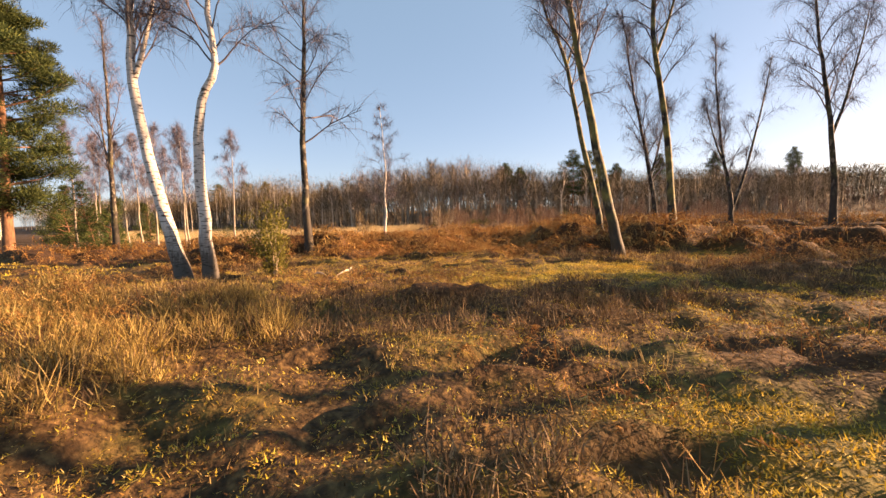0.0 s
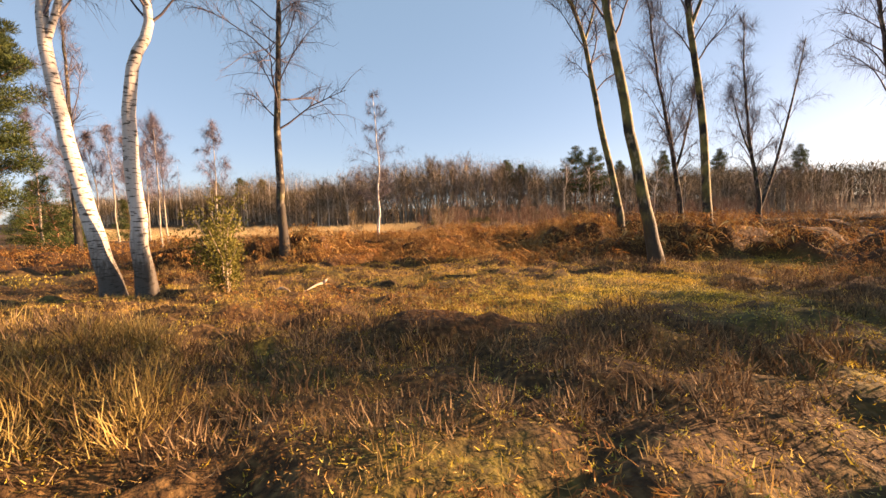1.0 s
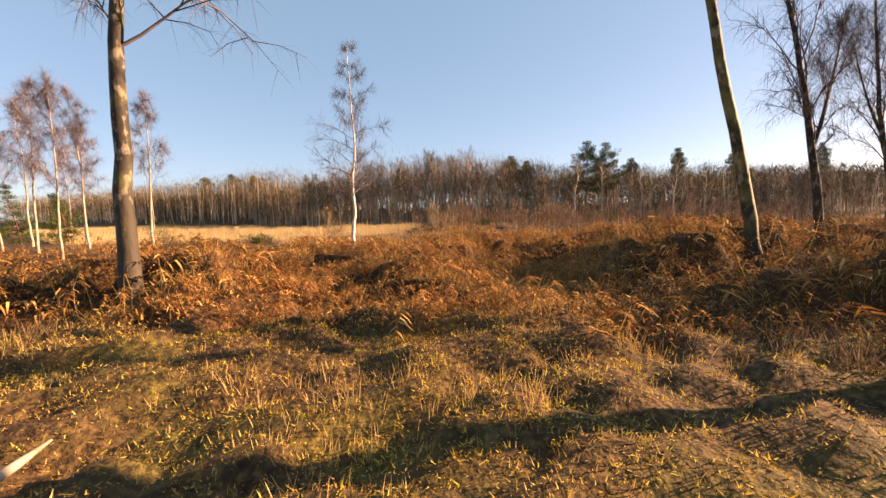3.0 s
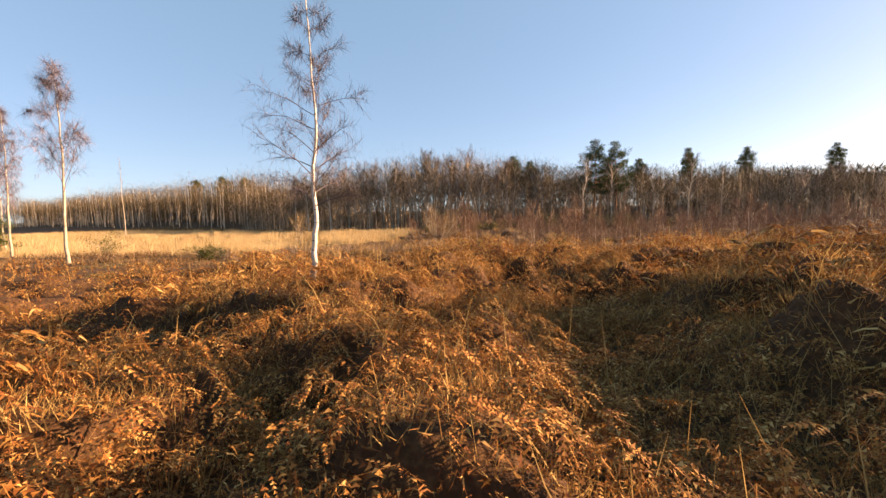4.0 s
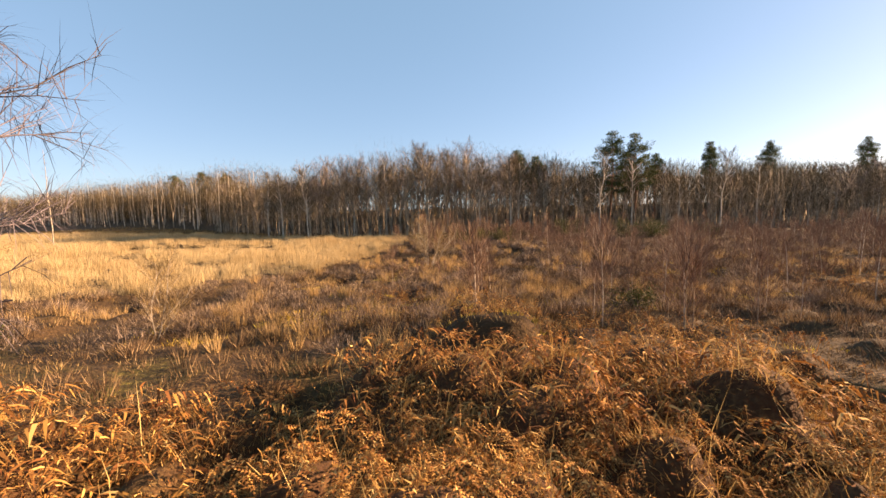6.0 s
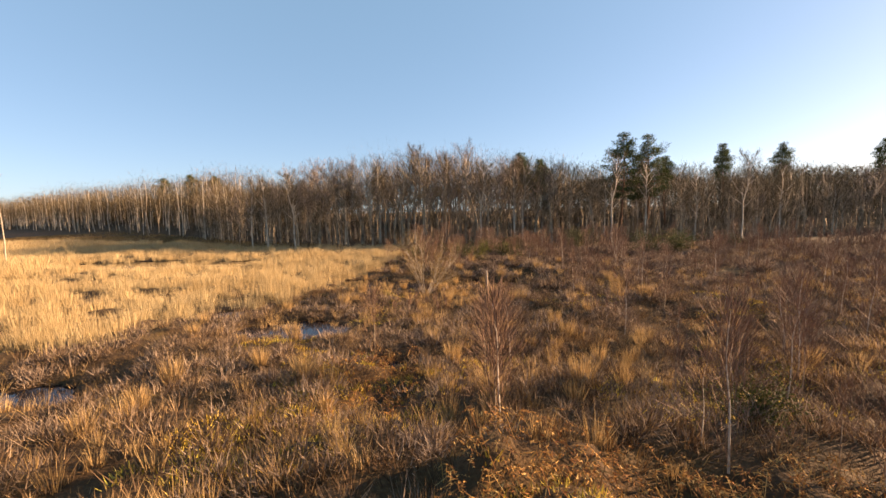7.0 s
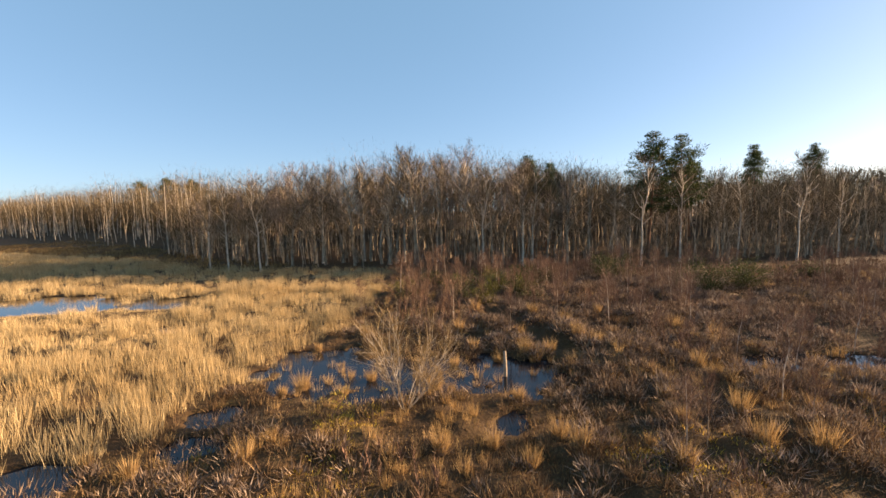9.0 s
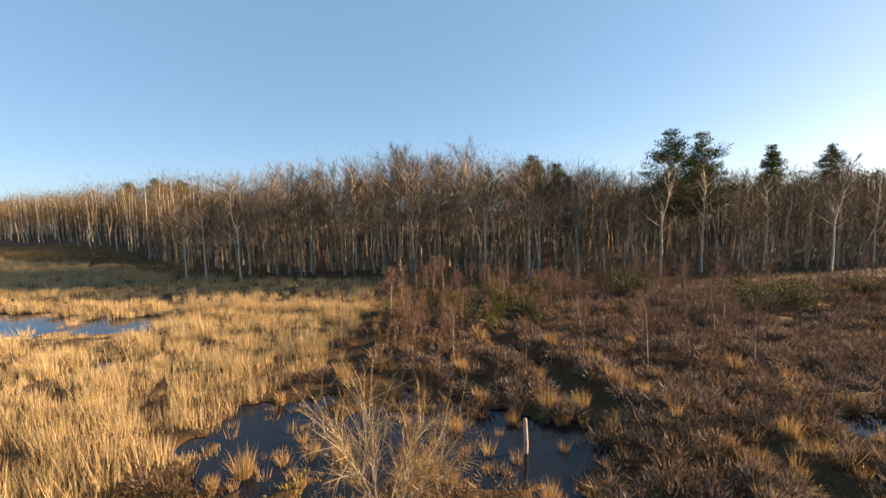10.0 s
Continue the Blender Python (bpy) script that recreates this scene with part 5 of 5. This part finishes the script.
# long straw-coloured grass: thin stalks in the clearing and the thicket by the start
rng = np.random.default_rng(36)
heap = Heap()
x, y = scatter(rng, -9, 13, 7.4, 21, 30)
keep = (vnoise(x, y, 1.6, 54) > 0.46 + 0.1 * mossy_patch(x, y) - 0.22 * step(13.4, 14.4, y) * (1 - step(1.5, 3.5, x))) & (bracken(x, y) < 0.6)
x, y = x[keep], y[keep]
tufts(heap, x, y, ground_z(x, y), rng, 6, 0.05 + 0.2 * vnoise(x, y, 1.1, 58) ** 1.5, 0.08, 0.006, 0.7, 0.05)
x, y = scatter(rng, -7, 1, 6.5, 13, 4)
keep = thicket(x, y) > rng.uniform(0.2, 0.9, len(x))
x, y = x[keep], y[keep]
tufts(heap, x, y, ground_z(x, y), rng, 18, 0.14 + 0.26 * vnoise(x, y, 0.9, 55), 0.16, 0.008, 1.1, 0.05)
tagged(new("straw_grass", heap.mesh("straw_grass", M_STRAW)), "long straw-coloured grass and dry stalks", "grass", kind="stuff")

heap = Heap()
x, y = scatter(rng, -16, 14, 6.5, 20, 19)
keep = ((vnoise(x, y, 2.4, 56) > 0.46 + 0.22 * step(13.4, 14.4, y) * (1 - step(3.4, 5.0, x)) + 0.14 * (1 - step(10, 11.2, y))) | (thicket(x, y) > 0.5)) & (bracken(x, y) < 0.5) & (mossy_patch(x, y) < 0.4)
x, y = x[keep], y[keep]
n, k = len(x), 40
rad = 0.10 + 0.2 * vnoise(x, y, 0.9, 57)
az, up = rng.uniform(0, 6.2832, (n, k)), rng.uniform(0.05, 1.0, (n, k))
flat = np.sqrt(1 - up ** 2)
out = np.stack([np.cos(az) * flat, np.sin(az) * flat, up], -1)
b = np.stack([x, y, ground_z(x, y) - 0.02], -1)[:, None] + out * (rad[:, None] * rng.uniform(0.4, 1.0, (n, k)))[..., None]
d = (out * 0.6 + rng.normal(0, 0.4, (n, k, 3)) + np.array([0, 0, 0.5])) * rng.uniform(0.05, 0.14, (n, k, 1))
heap.blades(b.reshape(-1, 3), (b + d).reshape(-1, 3), 0.011, rng=rng)
tagged(new("low_heather", heap.mesh("low_heather", M_HEATHER)), "low brown heather patches in the clearing", "heather", kind="stuff")

heap = Heap()
x, y = scatter(rng, -7, 1, 6.5, 13, 30)
keep = (thicket(x, y) > rng.uniform(0.2, 0.9, len(x))) & (vnoise(x, y, 0.6, 60) > 0.3)
x, y = x[keep], y[keep]
n, k = len(x), 70
rad = 0.10 + 0.3 * vnoise(x, y, 0.7, 57)
az, up = rng.uniform(0, 6.2832, (n, k)), rng.uniform(0.05, 1.0, (n, k))
flat = np.sqrt(1 - up ** 2)
out = np.stack([np.cos(az) * flat, np.sin(az) * flat, up], -1)
b = np.stack([x, y, ground_z(x, y) - 0.02], -1)[:, None] + out * (rad[:, None] * rng.uniform(0.4, 1.0, (n, k)))[..., None]
d = (out * 0.6 + rng.normal(0, 0.4, (n, k, 3)) + np.array([0, 0, 0.5])) * rng.uniform(0.05, 0.14, (n, k, 1))
heap.blades(b.reshape(-1, 3), (b + d).reshape(-1, 3), 0.009, rng=rng)
tagged(new("bushy_heather", heap.mesh("bushy_heather", M_SPRIG)), "bushy straw-coloured heather beside the clearing", "heather", kind="stuff")


# ---- small things ----
def bough(name, pts, radii, mat, label, category, stubs=()):
    root = thing(name, pts[0][0], pts[0][1], 0.0)
    base = np.array([pts[0][0], pts[0][1], 0.0])
    body = Heap()
    path = smooth_path([np.array((px, py, float(ground_z(px, py)) + pz)) - base for px, py, pz in pts], 12)
    body.tube(path, np.interp(np.linspace(0, 1, 12), np.linspace(0, 1, len(radii)), radii), 8)
    part("stem", body, mat, root, smooth=True)
    for k, d, ln in stubs:
        h2 = Heap()
        p = path[k]
        h2.tube([p, p + np.array(d) * ln * 0.5 + np.array([0, 0, 0.03]), p + np.array(d) * ln], [0.02, 0.014, 0.006], 5)
        part("side_branch", h2, mat, root)
    return tagged(root, label, category)


bough("fallen_log", [(-1.78, 16.6, 0.16), (-1.73, 16.2, 0.10), (-1.68, 15.85, 0.07), (-1.75, 15.35, 0.04)], [0.008, 0.03, 0.033, 0.028, 0.02, 0.006], M_LOG, "bleached fallen birch bough lying in the grass", "log")
bough("fallen_log", [(-2.25, 15.2, 0.04), (-2.1, 15.25, 0.06), (-1.92, 15.2, 0.04)], [0.006, 0.03, 0.033, 0.006], M_LOG, "short grey broken log in the moss", "log")
bough("dead_branch", [(10.2, 58.6, 0.1), (10.3, 58.7, 0.5), (10.5, 58.8, 1.0)], [0.06, 0.05, 0.02], M_LOG, "pale dead branch standing out of the pool", "branch", ((5, (0.6, 0, 0.5), 0.4),))
post = thing("stump_post", -0.67, 57.1, WATER - 0.3)
h2 = Heap()
h2.tube([(0, 0, 0), (0.02, 0, 0.6), (0.0, 0.02, 1.25), (0.0, 0.02, 1.27)], [0.075, 0.065, 0.055, 0.005], 8)
part("stem", h2, M_LOG, post, smooth=True)
tagged(post, "pale broken birch stump standing in the pool", "stump")


# ---- single tussocks in and round the pools ----
def tussock(seed, size):
    rng = np.random.default_rng(seed)
    root = thing("grass_tussock", 0, 0, 0.0)
    mound, hair = Heap(), Heap()
    ang = np.linspace(0, 2 * math.pi, 9)[:-1]
    ring = [np.stack([np.cos(ang) * r, np.sin(ang) * r, 0 * ang + z], -1) for r, z in ((0.2, -0.12), (0.17, 0.05), (0.08, 0.13))]
    i = np.arange(8)
    j = (i + 1) % 8
    tris = [np.stack([i + 8 * k, j + 8 * k, j + 8 * k + 8], -1) for k in (0, 1)] + [np.stack([i + 8 * k, j + 8 * k + 8, i + 8 * k + 8], -1) for k in (0, 1)]
    mound.add(np.concatenate(ring) * size, np.concatenate(tris))
    z = np.zeros(1)
    tufts(hair, z, z, z + 0.05, rng, 150, 0.62 * size, 0.17 * size, 0.011, 0.55, 0.06)
    tufts(hair, z, z, z + 0.05, rng, 60, 0.3 * size, 0.2 * size, 0.011, 1.4, 0.1)
    part("root_mound", mound, M_HEATHER, root)
    part("grass_crown", hair, M_TUFT, root)
    return tagged(root, "pale straw-coloured grass tussock by the pools", "grass tussock", "tussocks by the pools")


kinds = [tussock(600 + k, s) for k, s in enumerate((1.0, 0.8, 1.15, 0.65))]
rng = np.random.default_rng(66)
spots = [(1.75, 48.5), (-7.0, 43.3), (-5.3, 42.3), (-4.2, 40.8), (-1.3, 52.3), (-0.4, 51.6), (0.5, 52.8), (2.6, 52.4), (-5.6, 56.6), (-3.2, 56.0), (-0.9, 58.6), (0.3, 59.2), (-7.9, 55.8)]
while len(spots) < 64:
    x, y = rng.uniform(-12, 8), rng.uniform(39, 66)
    if meadow(x, y) < 0.5 and pond(x, y) < 0.97:
        spots.append((x, y))
for k, (x, y) in enumerate(spots):
    put = pose(x, y, max(float(ground_z(x, y)), WATER - 0.05), 0, 0, rng.uniform(0, 360))
    if k < 4:
        kinds[k].matrix_world = put
    else:
        copy_thing(kinds[int(rng.integers(0, 4))], put)
